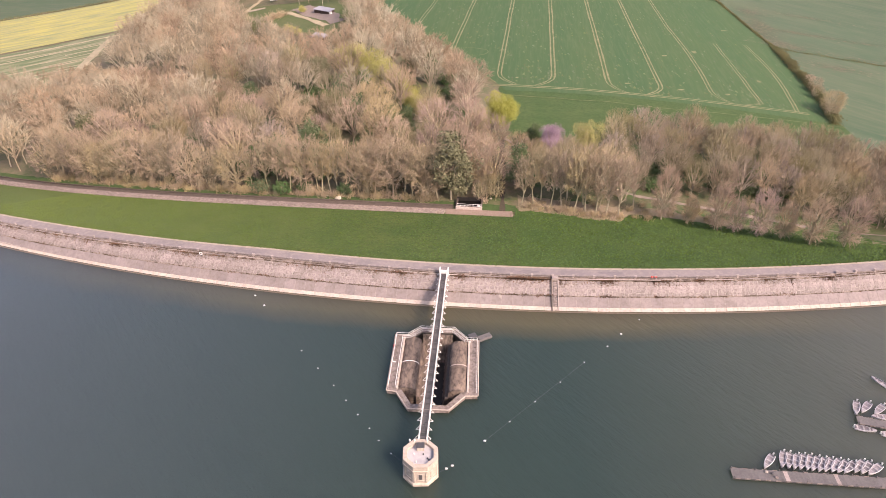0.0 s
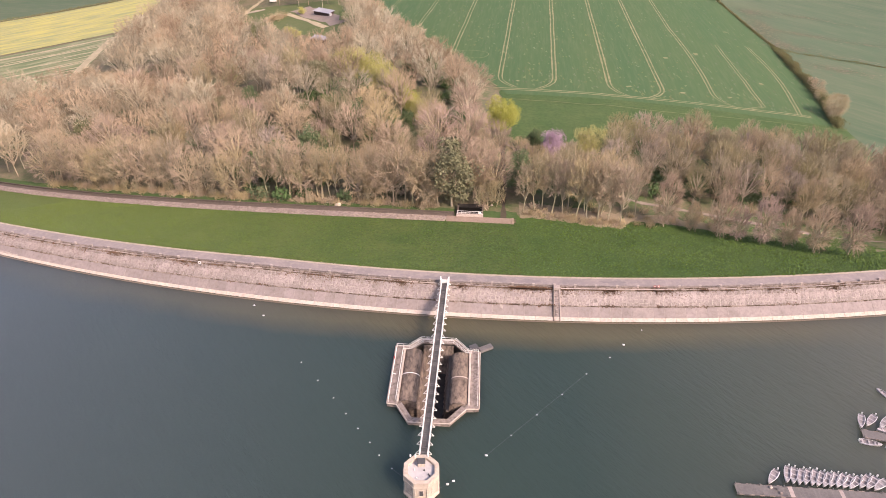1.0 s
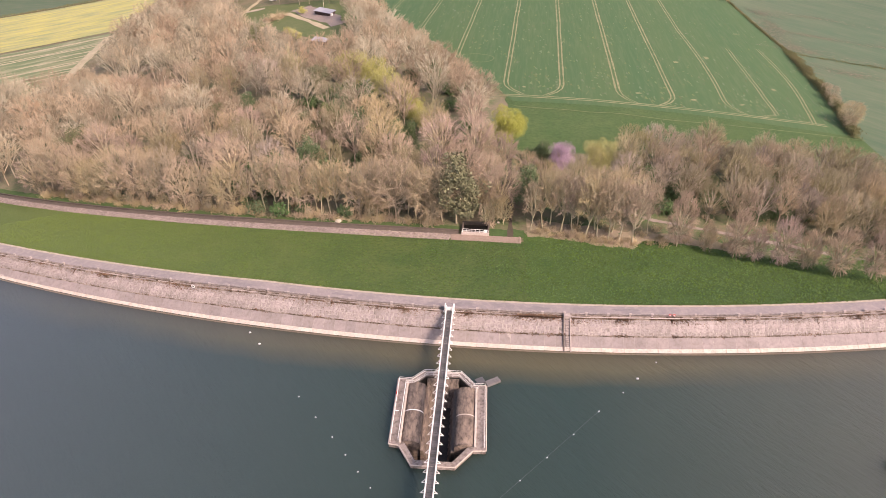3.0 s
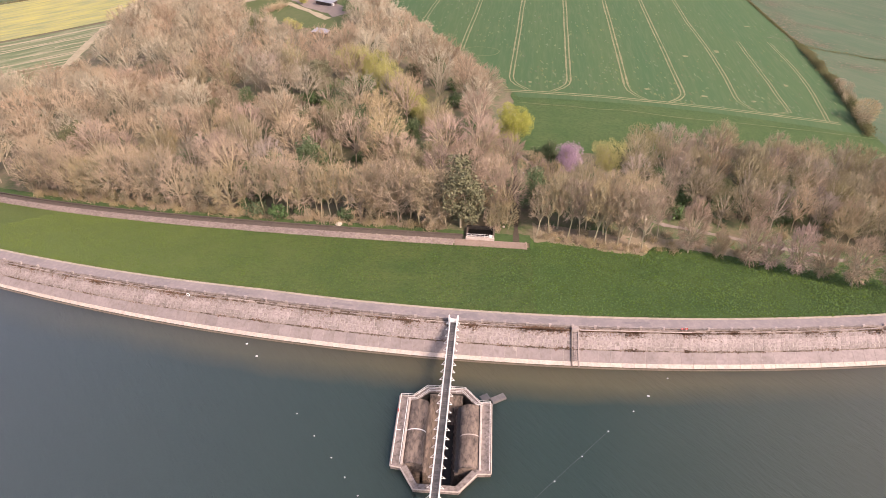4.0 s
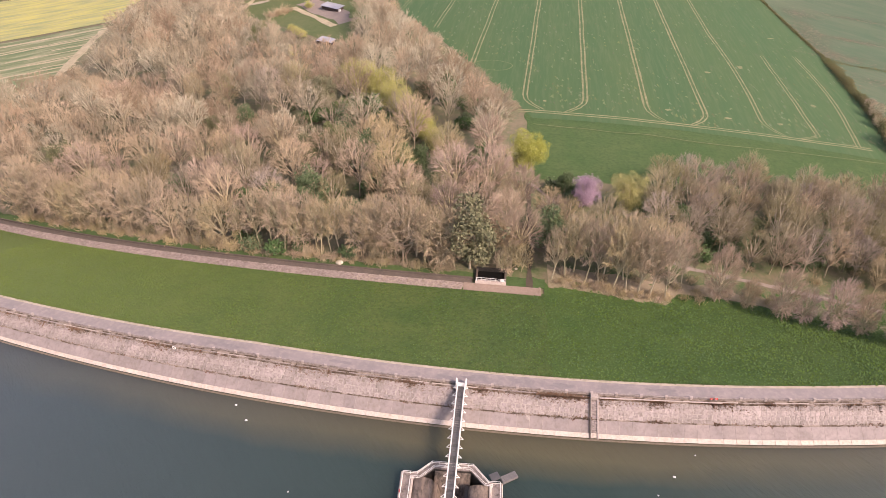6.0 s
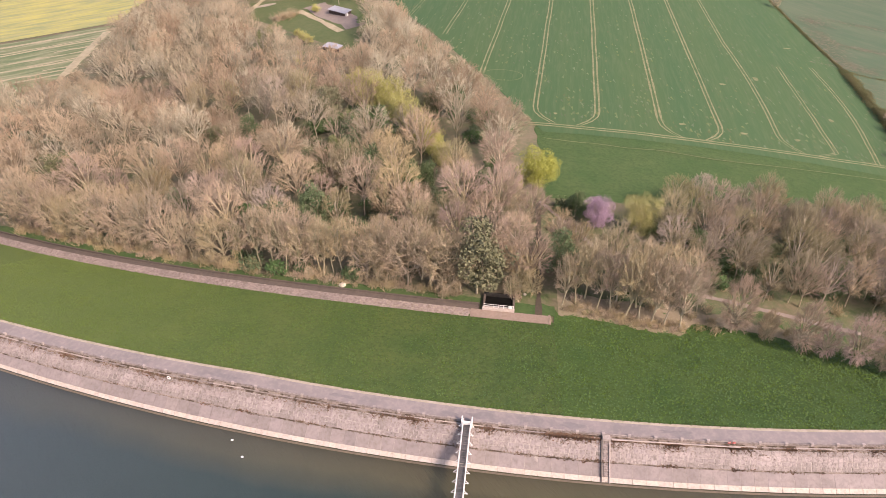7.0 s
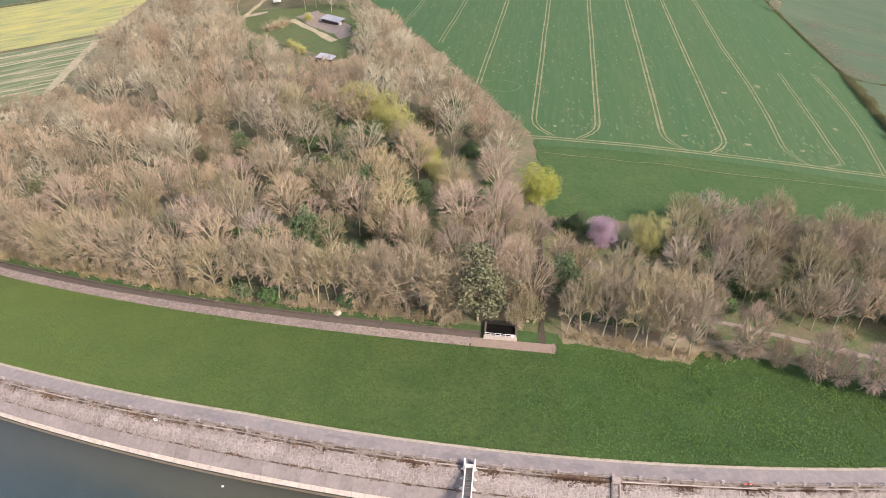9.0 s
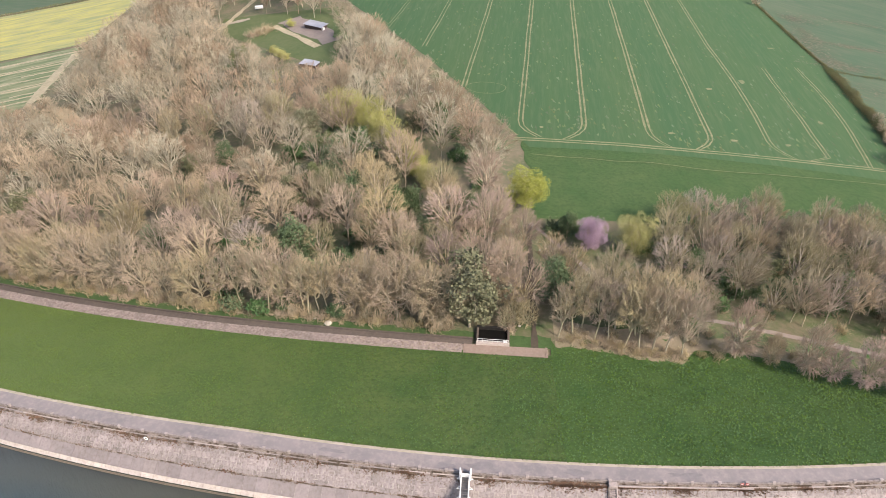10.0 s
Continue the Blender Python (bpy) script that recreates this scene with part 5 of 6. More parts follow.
# floating lines of buoys
def buoy(x, y, r):
    ob = thing("buoy", "small white float on the boom line", "buoy", "floats of the boom", pose(x, y, 0))
    bm = bmesh.new()
    bmesh.ops.create_icosphere(bm, subdivisions=2, radius=r)
    for v in bm.verts:
        v.co.x *= 1.25
    part("float", bm, M_BUOY, ob)
    bm = bmesh.new()
    rod(bm, (0, 0, r * 0.8), (0, 0, r * 1.3), 0.05)
    part("eye", bm, M_GREYDARK, ob)


WEST_LINE = ((-50.2, 147.0), (-53.8, 151.4), (-36.4, 128.6), (-31.2, 122.3), (-26.5, 116.5), (-22.9, 111.6), (-19.6, 107.2), (-16.5, 103.2), (-14.1, 99.7), (-11.1, 96.2))
EAST_LINE = ((9.6, 99.8), (15.6, 105.4), (22.1, 111.5), (29.0, 118), (36.1, 125), (43.2, 131.0), (47.8, 135.8), (54.0, 141.7), (1.0, 92.3), (2.3, 93.1))
for k, (x, y) in enumerate(WEST_LINE + EAST_LINE):
    buoy(x, y, 0.27 if k in (0, 1, 10, 16, 18, 19) else 0.15)
for name, a, b in (("boom_rope", (-7.5, 93.2), (-11.1, 96.2)), ("boom_rope", (-0.8, 91.2), (2.3, 93.1)), ("boom_rope", (9.6, 99.8), (36.1, 125))):
    bm = bmesh.new()
    rod(bm, (*a, 0.0), (*b, 0.0), 0.03, sides=5)
    tagged(part(name, bm, M_ROPE), "thin wet rope of the boom line", "rope")

# ================= trees =================
class Growth:
    """Collects the wood and the twigs of one tree as plain vertex and face lists."""

    def __init__(self, seed):
        self.rnd = random.Random(seed)
        self.wood, self.wood_f, self.twig, self.twig_f = [], [], [], []

    def tube(self, pts, radii, sides):
        base = len(self.wood)
        for k, p in enumerate(pts):
            ahead = (pts[min(k + 1, len(pts) - 1)] - pts[max(k - 1, 0)]).normalized()
            q = ahead.to_track_quat("Z", "Y")
            for j in range(sides):
                a = 2 * math.pi * j / sides
                self.wood.append(p + q @ Vector((radii[k] * math.cos(a), radii[k] * math.sin(a), 0)))
        for k in range(len(pts) - 1):
            for j in range(sides):
                a, b = base + k * sides + j, base + k * sides + (j + 1) % sides
                self.wood_f.append((a, b, b + sides, a + sides))

    def ribbon(self, a, b, w):
        side = (b - a).cross(Vector((self.rnd.uniform(-1, 1), self.rnd.uniform(-1, 1), self.rnd.uniform(-1, 1)))).normalized() * w / 2
        k = len(self.twig)
        self.twig += [a - side, a + side, b]
        self.twig_f.append((k, k + 1, k + 2))

    def leaf(self, p, size, normal=None):
        r = self.rnd
        q = Euler((r.uniform(0, 6.3), r.uniform(0, 6.3), r.uniform(0, 6.3))).to_matrix()
        k = len(self.twig)
        self.twig += [p + q @ Vector(v) * size for v in ((-0.5, -0.35, 0), (0.5, -0.3, 0.1), (0.1, 0.6, -0.05))]
        self.twig_f.append((k, k + 1, k + 2))

    def limb(self, p, way, length, radius, bend=0.3, count=4, lift=0.25):
        pts = [p]
        for _ in range(count):
            way = (way + Vector((self.rnd.gauss(0, bend), self.rnd.gauss(0, bend), self.rnd.gauss(0, bend) + lift * 0.4))).normalized()
            pts.append(pts[-1] + way * length / count)
        return pts, way

    def side_way(self, way, spread):
        r = self.rnd
        out = way.cross(Vector((r.gauss(0, 1), r.gauss(0, 1), r.gauss(0, 1)))).normalized()
        return (way * math.cos(spread) + out * math.sin(spread)).normalized()


def bare_tree(seed, height=22.0, wide=0.29, mains=16, splits=9, twigs=11, fork=0.26, twig_w=0.078, low=0.3, thin=True, drop=0.55):
    """A leafless tree: limbs fan from the trunk, fork again and end in brushes of twigs along a domed crown."""
    g = Growth(seed)
    r = g.rnd
    trunk, way = g.limb(Vector((0, 0, -0.3)), Vector((0, 0, 1)), height * 0.62, 0, 0.06, 6, 0.3)
    r0 = height * 0.0125
    g.tube(trunk, [r0 * (1 - 0.13 * k) for k in range(7)], 5)
    mid, up = height * (low + 1) / 2, height * (1 - low) / 2
    lobes = [Vector((r.uniform(-3, 3), r.uniform(-3, 3), r.uniform(-3, 3))) for _ in range(1)][0]

    def shell(d, k):
        """A point of the crown's uneven dome in the direction d."""
        swell = 1 + 0.24 * noise.noise(d * 2.1 + lobes)
        return Vector((d.x * height * wide * k * swell, d.y * height * wide * k * swell, mid + d.z * up * k * (1 + 0.5 * (swell - 1))))

    for i in range(mains):
        zz = 1 - (1 + drop) * (i + 0.5) / mains
        a = i * 2.39996 + r.uniform(-0.25, 0.25)
        flat = math.sqrt(max(0.0, 1 - zz * zz))
        d = Vector((flat * math.cos(a), flat * math.sin(a), zz))
        goal = shell(d, 0.7)
        u = min(0.95, max(fork, fork + (0.62 * (goal.z / height) - 0.12) * r.uniform(0.6, 1.3)))
        j = min(int(u * 6), 5)
        p = trunk[j].lerp(trunk[j + 1], u * 6 - j)
        wob = Vector((r.gauss(0, 0.35), r.gauss(0, 0.35), r.gauss(0, 0.2)))
        lift = Vector((0, 0, -0.05 * height * flat))
        pts = [p, p.lerp(goal, 0.4) + lift * 0.6 + wob, p.lerp(goal, 0.75) + lift * 0.5 - wob * 0.4, goal]
        rb = r0 * r.uniform(0.55, 0.95)
        g.tube(pts, [rb, rb * 0.8, rb * 0.6, rb * 0.35], 3)
        for c in range(splits):
            v = r.uniform(0.45, 1.0)
            k = min(int(v * 3), 2)
            q = pts[k].lerp(pts[k + 1], v * 3 - k)
            e = shell((d + Vector((r.gauss(0, 0.36), r.gauss(0, 0.36), r.gauss(0, 0.3)))).normalized(), r.uniform(0.86, 0.97))
            if thin:
                g.tube([q, e], [rb * 0.36, rb * 0.12], 3)
            else:
                g.ribbon(q, e, rb * 0.9)
            w = (e - q).normalized()
            out = Vector((e.x, e.y, (e.z - mid) * 0.8 + 0.25 * height)).normalized()
            span = height * 0.085
            for _ in range(twigs):   # a brush of fine twigs that turn up and out
                at = q.lerp(e, r.uniform(0.35, 1.0))
                tw = (g.side_way(w, r.uniform(0.1, 0.8)) + out * 0.5).normalized()
                end = at + tw * span * r.uniform(0.5, 1.05)
                g.ribbon(at, end, twig_w)
                at = at.lerp(end, r.uniform(0.3, 0.9))
                g.ribbon(at, at + g.side_way(tw, r.uniform(0.2, 0.6)) * span * r.uniform(0.4, 0.8), twig_w * 0.8)
    return g


def leafy_tree(seed, height, radius, base, leaves, size, clumps=26):
    g = Growth(seed)
    r = g.rnd
    trunk, _ = g.limb(Vector((0, 0, -0.3)), Vector((0, 0, 1)), height * 0.85, 0, 0.05, 5, 0.3)
    r0 = height * 0.014
    g.tube(trunk, [r0 * (1 - 0.15 * k) for k in range(6)], 6)
    centre = Vector((0, 0, base + (height - base) / 2))
    for i in range(clumps):
        d = Vector((r.gauss(0, 1), r.gauss(0, 1), r.gauss(0, 1))).normalized()
        k = r.uniform(0.35, 1.0)
        c = centre + Vector((d.x * radius * k, d.y * radius * k, d.z * (height - base) / 2 * k))
        start = trunk[1 + i % 4]
        g.tube([start, start.lerp(c, 0.55) + Vector((0, 0, 0.3)), c], [r0 * 0.4, r0 * 0.22, r0 * 0.08], 3)
        rad = radius * r.uniform(0.28, 0.48)
        for _ in range(leaves // clumps):
            e = Vector((r.gauss(0, 1), r.gauss(0, 1), r.gauss(0, 0.75)))
            e = e.normalized() * rad * r.uniform(0.3, 1) ** 0.5
            g.leaf(c + e, size * r.uniform(0.6, 1.3))
    return g


def scrub(seed, height=3.0, stems=60):
    g = Growth(seed)
    r = g.rnd
    for i in range(stems):
        a, t = r.uniform(0, 6.28), r.uniform(0.1, 1.0)
        w = Vector((math.sin(t) * math.cos(a), math.sin(t) * math.sin(a), math.cos(t)))
        p = Vector((r.gauss(0, 0.8), r.gauss(0, 0.8), 0))
        end = p + w * height * r.uniform(0.5, 1.1)
        g.ribbon(p, end, 0.16)
        for _ in range(5):
            e0 = p.lerp(end, r.uniform(0.3, 1))
            g.ribbon(e0, e0 + g.side_way(w, r.uniform(0.3, 1.0)) * r.uniform(0.4, 1.1), 0.1)
    return g


def plant(name, g, label, category, group, bark, leaf, crown="crown"):
    ob = thing(name, label, category, group)
    if g.wood:
        mesh_part("trunk", g.wood, g.wood_f, bark, ob, smooth=True)
    mesh_part(crown, g.twig, g.twig_f, leaf, ob)
    return ob


GROUP = "bare trees of the wood"
BARE = [plant("bare_tree", bare_tree(20 + k, 22, wd, ma, low=lo, drop=dr, thin=k in (2, 3, 4)), lab, "tree", GROUP, bark, leaf)
        for k, (wd, ma, lo, dr, bark, leaf, lab) in enumerate((
            (0.31, 18, 0.38, 0.8, M_BARK, M_TWIG, "leafless brown tree with a broad domed crown"),
            (0.28, 18, 0.36, 0.85, M_BARK, M_TWIG, "leafless tree with an upright twiggy crown"),
            (0.32, 20, 0.08, 0.85, M_BARK, M_TWIG, "leafless spreading tree with pale fanned limbs"),
            (0.19, 14, 0.34, 0.85, M_PALETRUNK, M_TANTWIG, "tall slender leafless tree with a pale trunk"),
            (0.30, 20, 0.12, 0.85, M_PALETRUNK, M_SCRUB, "leafless tree with pale lichened branches"),
            (0.30, 18, 0.40, 0.85, M_BARK, M_REDTWIG, "leafless tree with fine reddish twigs"),
            (0.29, 18, 0.32, 0.85, M_DARKBARK, M_GREYTWIG, "leafless dark grey-brown tree"),
            (0.31, 18, 0.34, 0.85, M_DARKBARK, M_OLIVETWIG, "leafless tree with olive lichened twigs"),
            (0.225, 30, 0.06, 0.95, M_PALETRUNK, M_REDTWIG, "rounded leafless tree with a dense reddish crown")))]
SCRUB = [plant("scrub_bush", scrub(50 + k), "dry tan scrub bush under the trees", "bush", "scrub under the trees", M_BARK, M_SCRUB, "tangle") for k in range(3)]
EVERGREEN = [plant("evergreen_tree", leafy_tree(60 + k, 15, 3.9, 1.2, 4800, 0.42, 60), "dark green evergreen tree in the bare wood", "tree", "evergreens of the wood", M_BARK, m) for k, m in enumerate((M_PINE, M_IVY))]

CAM_FAR = Vector((-5, 69, 133))


def shadow_of(x, y, h):
    """Where the line of sight over the top of a tree meets the ground behind it."""
    z = CAM_FAR.z - land(x, y)
    k = z / (z - h)
    return CAM_FAR.x + (x - CAM_FAR.x) * k, CAM_FAR.y + (y - CAM_FAR.y) * k


def inside(x, y, poly):
    hit = False
    for (xa, ya), (xb, yb) in zip(poly, poly[1:] + poly[:1]):
        if (ya > y) != (yb > y) and x < xa + (xb - xa) * (y - ya) / (yb - ya):
            hit = not hit
    return hit


CLEARING = [(-147, 481), (-86, 411), (-64, 405), (-66, 440), (-60, 470), (-96, 486), (-118, 492), (-128, 540), (-142, 540)]


RIDE = [(-213, 359), (-162, 327), (-120, 302), (-84, 285), (-61, 274), (-45, 257), (-53, 285), (-69, 299), (-87, 309), (-116, 325), (-147, 342), (-166, 355), (-215, 392)]


def open_ground(x, y):
    if y > 320 and FIELD_WEST(y) < x < FIELD_EAST(y):
        return True
    if x > 27 and y > 282 + 0.0009 * (x - 27) ** 2 and x < 215:
        return True
    if y > 392 and x < WEST_EDGE(max(y, 400)) + 4:
        return True
    return inside(x, y, CLEARING)


def wooded(x, y):
    d = inland(x, y)
    if x < 17:
        if d < 57.8 or y > 600:
            return False
        if -2 < x < 11 and y < 209:
            return False
    elif x < 28:
        if y < 204 or y > 262 or abs(x - 20.6 - (y - 199) * 0.066) < 2.3:
            return False
    else:
        if d < 52 - 0.0035 * max(0, x - 60) ** 2 or y > 262:
            return False
        for (xa, ya), (xb, yb) in (((25, 259), (44, 229)), ((44, 229), (72, 213)), ((72, 213), (103, 207)), ((103, 207), (240, 182))):
            if xa <= x <= xb and abs(y - (ya + (yb - ya) * (x - xa) / (xb - xa))) < 3.6:
                return False
    return x > -(62 + 0.56 * y) and not inside(x, y, RIDE)


SPECIAL = []


def put(kind, x, y, scale, turn, wide=1.0):
    m = pose(x, y, land(x, y) - 0.05, 0, 0, turn) @ Matrix.Diagonal((scale * wide, scale * wide, scale, 1))
    c = copy_thing(kind, m)
    c.scale = (scale * wide, scale * wide, scale)
    return c


rnd = random.Random(77)
lime = plant("lime_tree", leafy_tree(80, 13, 4.9, 2.0, 9000, 0.29, 56), "bright yellow-green tree in fresh spring leaf", "tree", "trees in fresh leaf", M_BARK, M_LIME)
pinkt = plant("blossom_tree", leafy_tree(81, 12, 4.6, 1.0, 9000, 0.27, 48), "pink blossoming tree at the wood's edge", "tree", "", M_BARK, M_PINK)
SPECIAL += [(24.5, 267, 8), (43.3, 244, 7), (57, 244, 8), (41, 235, 6), (38, 226, 4), (53, 234, 6), (23, 256, 7), (22, 248, 5), (36.5, 251, 4), (33, 258, 6), (-6, 300, 10), (-6, 288, 8), (-6, 278, 5), (33, 245, 5.5), (31, 239, 4.5), (29, 250, 5), (46, 256, 8), (58, 257, 8)]
lime.matrix_basis = pose(24.5, 267, land(24.5, 267), 0, 0, 20)
lime.scale = (1.45, 1.45, 1.3)
pinkt.matrix_basis = pose(42.0, 243.8, land(42, 243.8), 0, 0, 0)
pinkt.scale = (1.08, 1.08, 1.12)
willow = plant("budding_tree", leafy_tree(82, 14, 5.6, 0.8, 9000, 0.29, 90), "rounded olive-yellow tree coming into leaf", "tree", "trees in fresh leaf", M_BARK, M_WILLOW)
willow.matrix_basis = pose(56.5, 243, land(56.5, 243), 0, 0, 100)
willow.scale = (1.1, 1.1, 1.2)
EVER_AT = ((2.7, 207.6, 1.75), (27.5, 218, 1.1), (1, 252, 1.1), (-50.4, 236, 1.3), (-152, 266, 1.35), (-63.4, 230, 1.15), (-48, 271, 1.25), (-34.9, 263, 1.2), (55, 219, 0.7), (36.5, 251, 0.72), (-53, 255, 1.1),  (-22, 259, 1.0), (-60, 316, 1.3), (-46, 288, 1.15), (-108, 396, 1.2), (72, 232, 0.8), (96, 232, 0.8), (118, 226, 0.8), (-70, 290, 0.9), (-100, 246, 0.9), (-50, 300, 1.0), (-38, 304, 0.95), (-57, 268, 1.1), (-44, 278, 1.1), (-24, 277, 1.0), (-16, 262, 0.9), (-30, 240, 0.8), (-90, 300, 0.9), (-103, 296, 0.85), (-12, 247, 0.8))
for k, (x, y, sc) in enumerate(EVER_AT):
    put(EVERGREEN[k % 2], x, y, sc, k * 70, 1.15 if k == 0 else 1.05)
    SPECIAL.append((x, y, 4.0))
    SPECIAL.append((x + 0.03 * x, y - 6, 3.0))
for x, y, sc in ((-44, 327, 1.55), (-36, 323, 1.4), (-30, 314, 1.25), (-25, 306, 1.2), (-20, 298, 1.15), (-15, 289, 1.0), (-11, 281, 0.9), (-52, 339, 1.2), (-113, 348, 0.7), (-89, 385, 0.6)):
    put(willow, x, y, sc, x * 7, 0.82)
    SPECIAL.append((x, y, 5.5))
    SPECIAL.append((x - 0.14 * (x + 5) / 1.5, y - 9, 5))

spots = []


def try_tree(px, py, h, kinds):
    if not wooded(px, py) or any((px - a) ** 2 + (py - b) ** 2 < c * c for a, b, c in SPECIAL):
        return
    for attempt in range(5):
        if open_ground(px, py) or open_ground(*shadow_of(px, py, h * 0.92)):
            if attempt == 4:
                return
            h *= 0.72
    spots.append((px, py, h, rnd.uniform(0, 360), rnd.choice(kinds)))


# front rows first, then the wood behind on a loose grid
for k in range(27):
    p = on_dam(-196 + 7.4 * k + rnd.uniform(-1.4, 1.4), 60.4 + rnd.uniform(-1.2, 2.0))
    try_tree(p.x, p.y, rnd.uniform(17, 24), (2, 2, 4) if p.x < -75 else (3, 3, 2))
    if p.x > -75:
        try_tree(p.x + rnd.uniform(2.8, 4.2), p.y + rnd.uniform(0, 3), rnd.uniform(17, 23), (3, 3, 4))
for k in range(26):
    p = on_dam(-192 + 7.4 * k + rnd.uniform(-1.4, 1.4), 58.9 + rnd.uniform(-0.5, 0.8))
    if wooded(p.x, p.y) and (p.x < -75 or k % 3 == 0):
        spots.append((p.x, p.y, rnd.uniform(4, 7.5), rnd.uniform(0, 360), 4))
for x, y, h in ((27.4, 204, 19), (31.7, 205.4, 22), (37.6, 203.7, 22), (41.4, 203.2, 21), (45.3, 200.9, 23), (49.2, 200, 22), (52.6, 199.6, 24), (56.2, 199, 23), (60.4, 198, 23), (34.6, 208, 22), (43.5, 206.5, 24), (55, 204.5, 25), (49.5, 205.6, 24), (63.4, 208.5, 21), (67.5, 205.8, 19)):
    spots.append((x, y, h, x * 40, 3))
for x, y, h in ((75.5, 198.5, 21), (84.1, 196.5, 12), (92, 192.5, 19), (97.5, 190.2, 14), (104.5, 187.6, 19), (111.5, 185.5, 15), (118.5, 181, 18), (128, 178, 19)):
    spots.append((x, y, h, x * 40, 8))
for x0, x1, cell, kinds in ((-330.0, 24.0, 11.2, (0, 0, 1, 0, 2, 5, 5, 6, 7)), (28.0, 215.0, 7.6, (6, 6, 6, 7, 7, 0, 1))):
    y = 201.0
    while y < 600:
        x = x0
        while x < x1:
            px, py = x + rnd.uniform(-0.4, 0.4) * cell, y + rnd.uniform(-0.4, 0.4) * cell
            lone = min(((px - a) ** 2 + (py - b) ** 2 for a, b, c, *_ in spots[:110] if c > 10), default=999)
            if lone > 30 and (px < 28 or inland(px, py) > 70 - 0.0034 * max(0, px - 60) ** 2 or 28 < px < 64 and lone > 36):
                try_tree(px, py, rnd.uniform(17.0, 24.5) if px < 25 else rnd.uniform(15.5, 20.0), kinds)
            x += cell
        y += cell
for px, py, h in ((12.6, 206.4, 9), (15.4, 207.5, 12), (18.6, 207.0, 11), (13.8, 212.5, 14), (17.4, 214, 13), (10.6, 213.5, 13), (-5.2, 206.8, 12), (-7.6, 209.5, 15), (8.6, 215, 15)):
    spots.append((px, py, h, px * 40, 4 if py < 209 else 0))
# low growth in the ride
y = 255.0
while y < 395:
    x = -216.0
    while x < -44:
        px, py = x + rnd.uniform(-2.4, 2.4), y + rnd.uniform(-2.4, 2.4)
        if inside(px, py, RIDE):
            spots.append((px, py, rnd.uniform(7, 12), rnd.uniform(0, 360), rnd.choice((6, 7, 4))))
        x += 5.6
    y += 5.6
spots.append((-6, 300, 21, 30, 2))
for px, py, h in ((12.5, 248, 17), (16.0, 238, 15), (13.5, 258, 16), (15.5, 228, 15)):
    spots.append((px, py, h, px * 50, 4))
spots.sort(key=lambda q: q[1] + 0.15 * abs(q[0] + 5))
near, far = spots[:280], spots[280:]
for px, py, h, turn, kind in near:
    put(BARE[kind], px, py, h / 22, turn, rnd.uniform(0.92, 1.12))

# the wood behind, too many trees to count
far_kinds = [bare_tree(120 + k, 22, wd, 14, 8, 6, 0.25, 0.12, 0.40, False, 0.75) for k, wd in enumerate((0.32, 0.29, 0.34, 0.31))]
arrays = [(np.array([tuple(v) for v in g.wood]), np.array(g.wood_f), np.array([tuple(v) for v in g.twig]), np.array(g.twig_f)) for g in far_kinds]
for label, pick in (("bare_branches", "wood"), ("bare_twigs", "twig")):
    vs, fs, tones, base = [], [], [], 0
    pick_tone = random.Random(4)
    for i, (px, py, h, turn, kind) in enumerate(far):
        v, f = arrays[i % 4][:2] if pick == "wood" else arrays[i % 4][2:]
        sc, a = h / 22, radians(turn)
        w = 1.05
        rot = np.array(((math.cos(a) * w, -math.sin(a) * w, 0), (math.sin(a) * w, math.cos(a) * w, 0), (0, 0, 1))) * sc
        vs.append(v @ rot.T + np.array((px, py, land(px, py))))
        fs.append(f + base)
        tones.append(np.full(len(v), pick_tone.random()))
        base += len(v)
    me = bpy.data.meshes.new("far_wood")
    vs, fs = np.concatenate(vs), np.concatenate(fs)
    me.vertices.add(len(vs))
    me.vertices.foreach_set("co", vs.ravel())
    k = fs.shape[1]
    me.loops.add(fs.size)
    me.loops.foreach_set("vertex_index", fs.ravel().astype(np.int32))
    me.polygons.add(len(fs))
    me.polygons.foreach_set("loop_start", np.arange(0, fs.size, k, dtype=np.int32))
    me.update(calc_edges=True)
    me.attributes.new("tone", "FLOAT", "POINT").data.foreach_set("value", np.concatenate(tones).astype(np.float32))
    me.materials.append(M_FARBARK if pick == "wood" else M_FARTWIG)
    tagged(new("distant_" + label, me), "bare brown woodland trees stretching behind", "woodland", kind="stuff")

# scrub along the wood's front and between the first trees
count = 0
for k in range(46):
    s = 26 + 0.82 * k + rnd.uniform(-0.6, 0.6)
    p = on_dam(s, max(50.5, belt_front(s)) + rnd.uniform(0.6, 4.0))
    put(rnd.choice(SCRUB), p.x, p.y, rnd.uniform(0.3, 0.75), rnd.uniform(0, 360))
for k in range(92):
    p = on_dam(-190 + 2.0 * k + rnd.uniform(-1, 1), 57.6 + rnd.uniform(-0.6, 2.4))
    put(rnd.choice(SCRUB), p.x, p.y, rnd.uniform(0.35, 1.1), rnd.uniform(0, 360))
while count < 112:
    px, py = rnd.uniform(-150, 140), rnd.uniform(196, 240)
    d = inland(px, py)
    if not wooded(px, py) or d < 57 and px < 17:
        continue
    put(rnd.choice(SCRUB), px, py, rnd.uniform(0.5, 1.15), rnd.uniform(0, 360))
    count += 1
ivy = plant("ivy_bush", leafy_tree(90, 4.0, 2.4, 0.2, 700, 0.46, 26), "dark green ivy and holly undergrowth", "bush", "evergreen undergrowth", M_BARK, M_IVY)
ivy.matrix_basis = pose(-40, 268, land(-40, 268))
count = 0
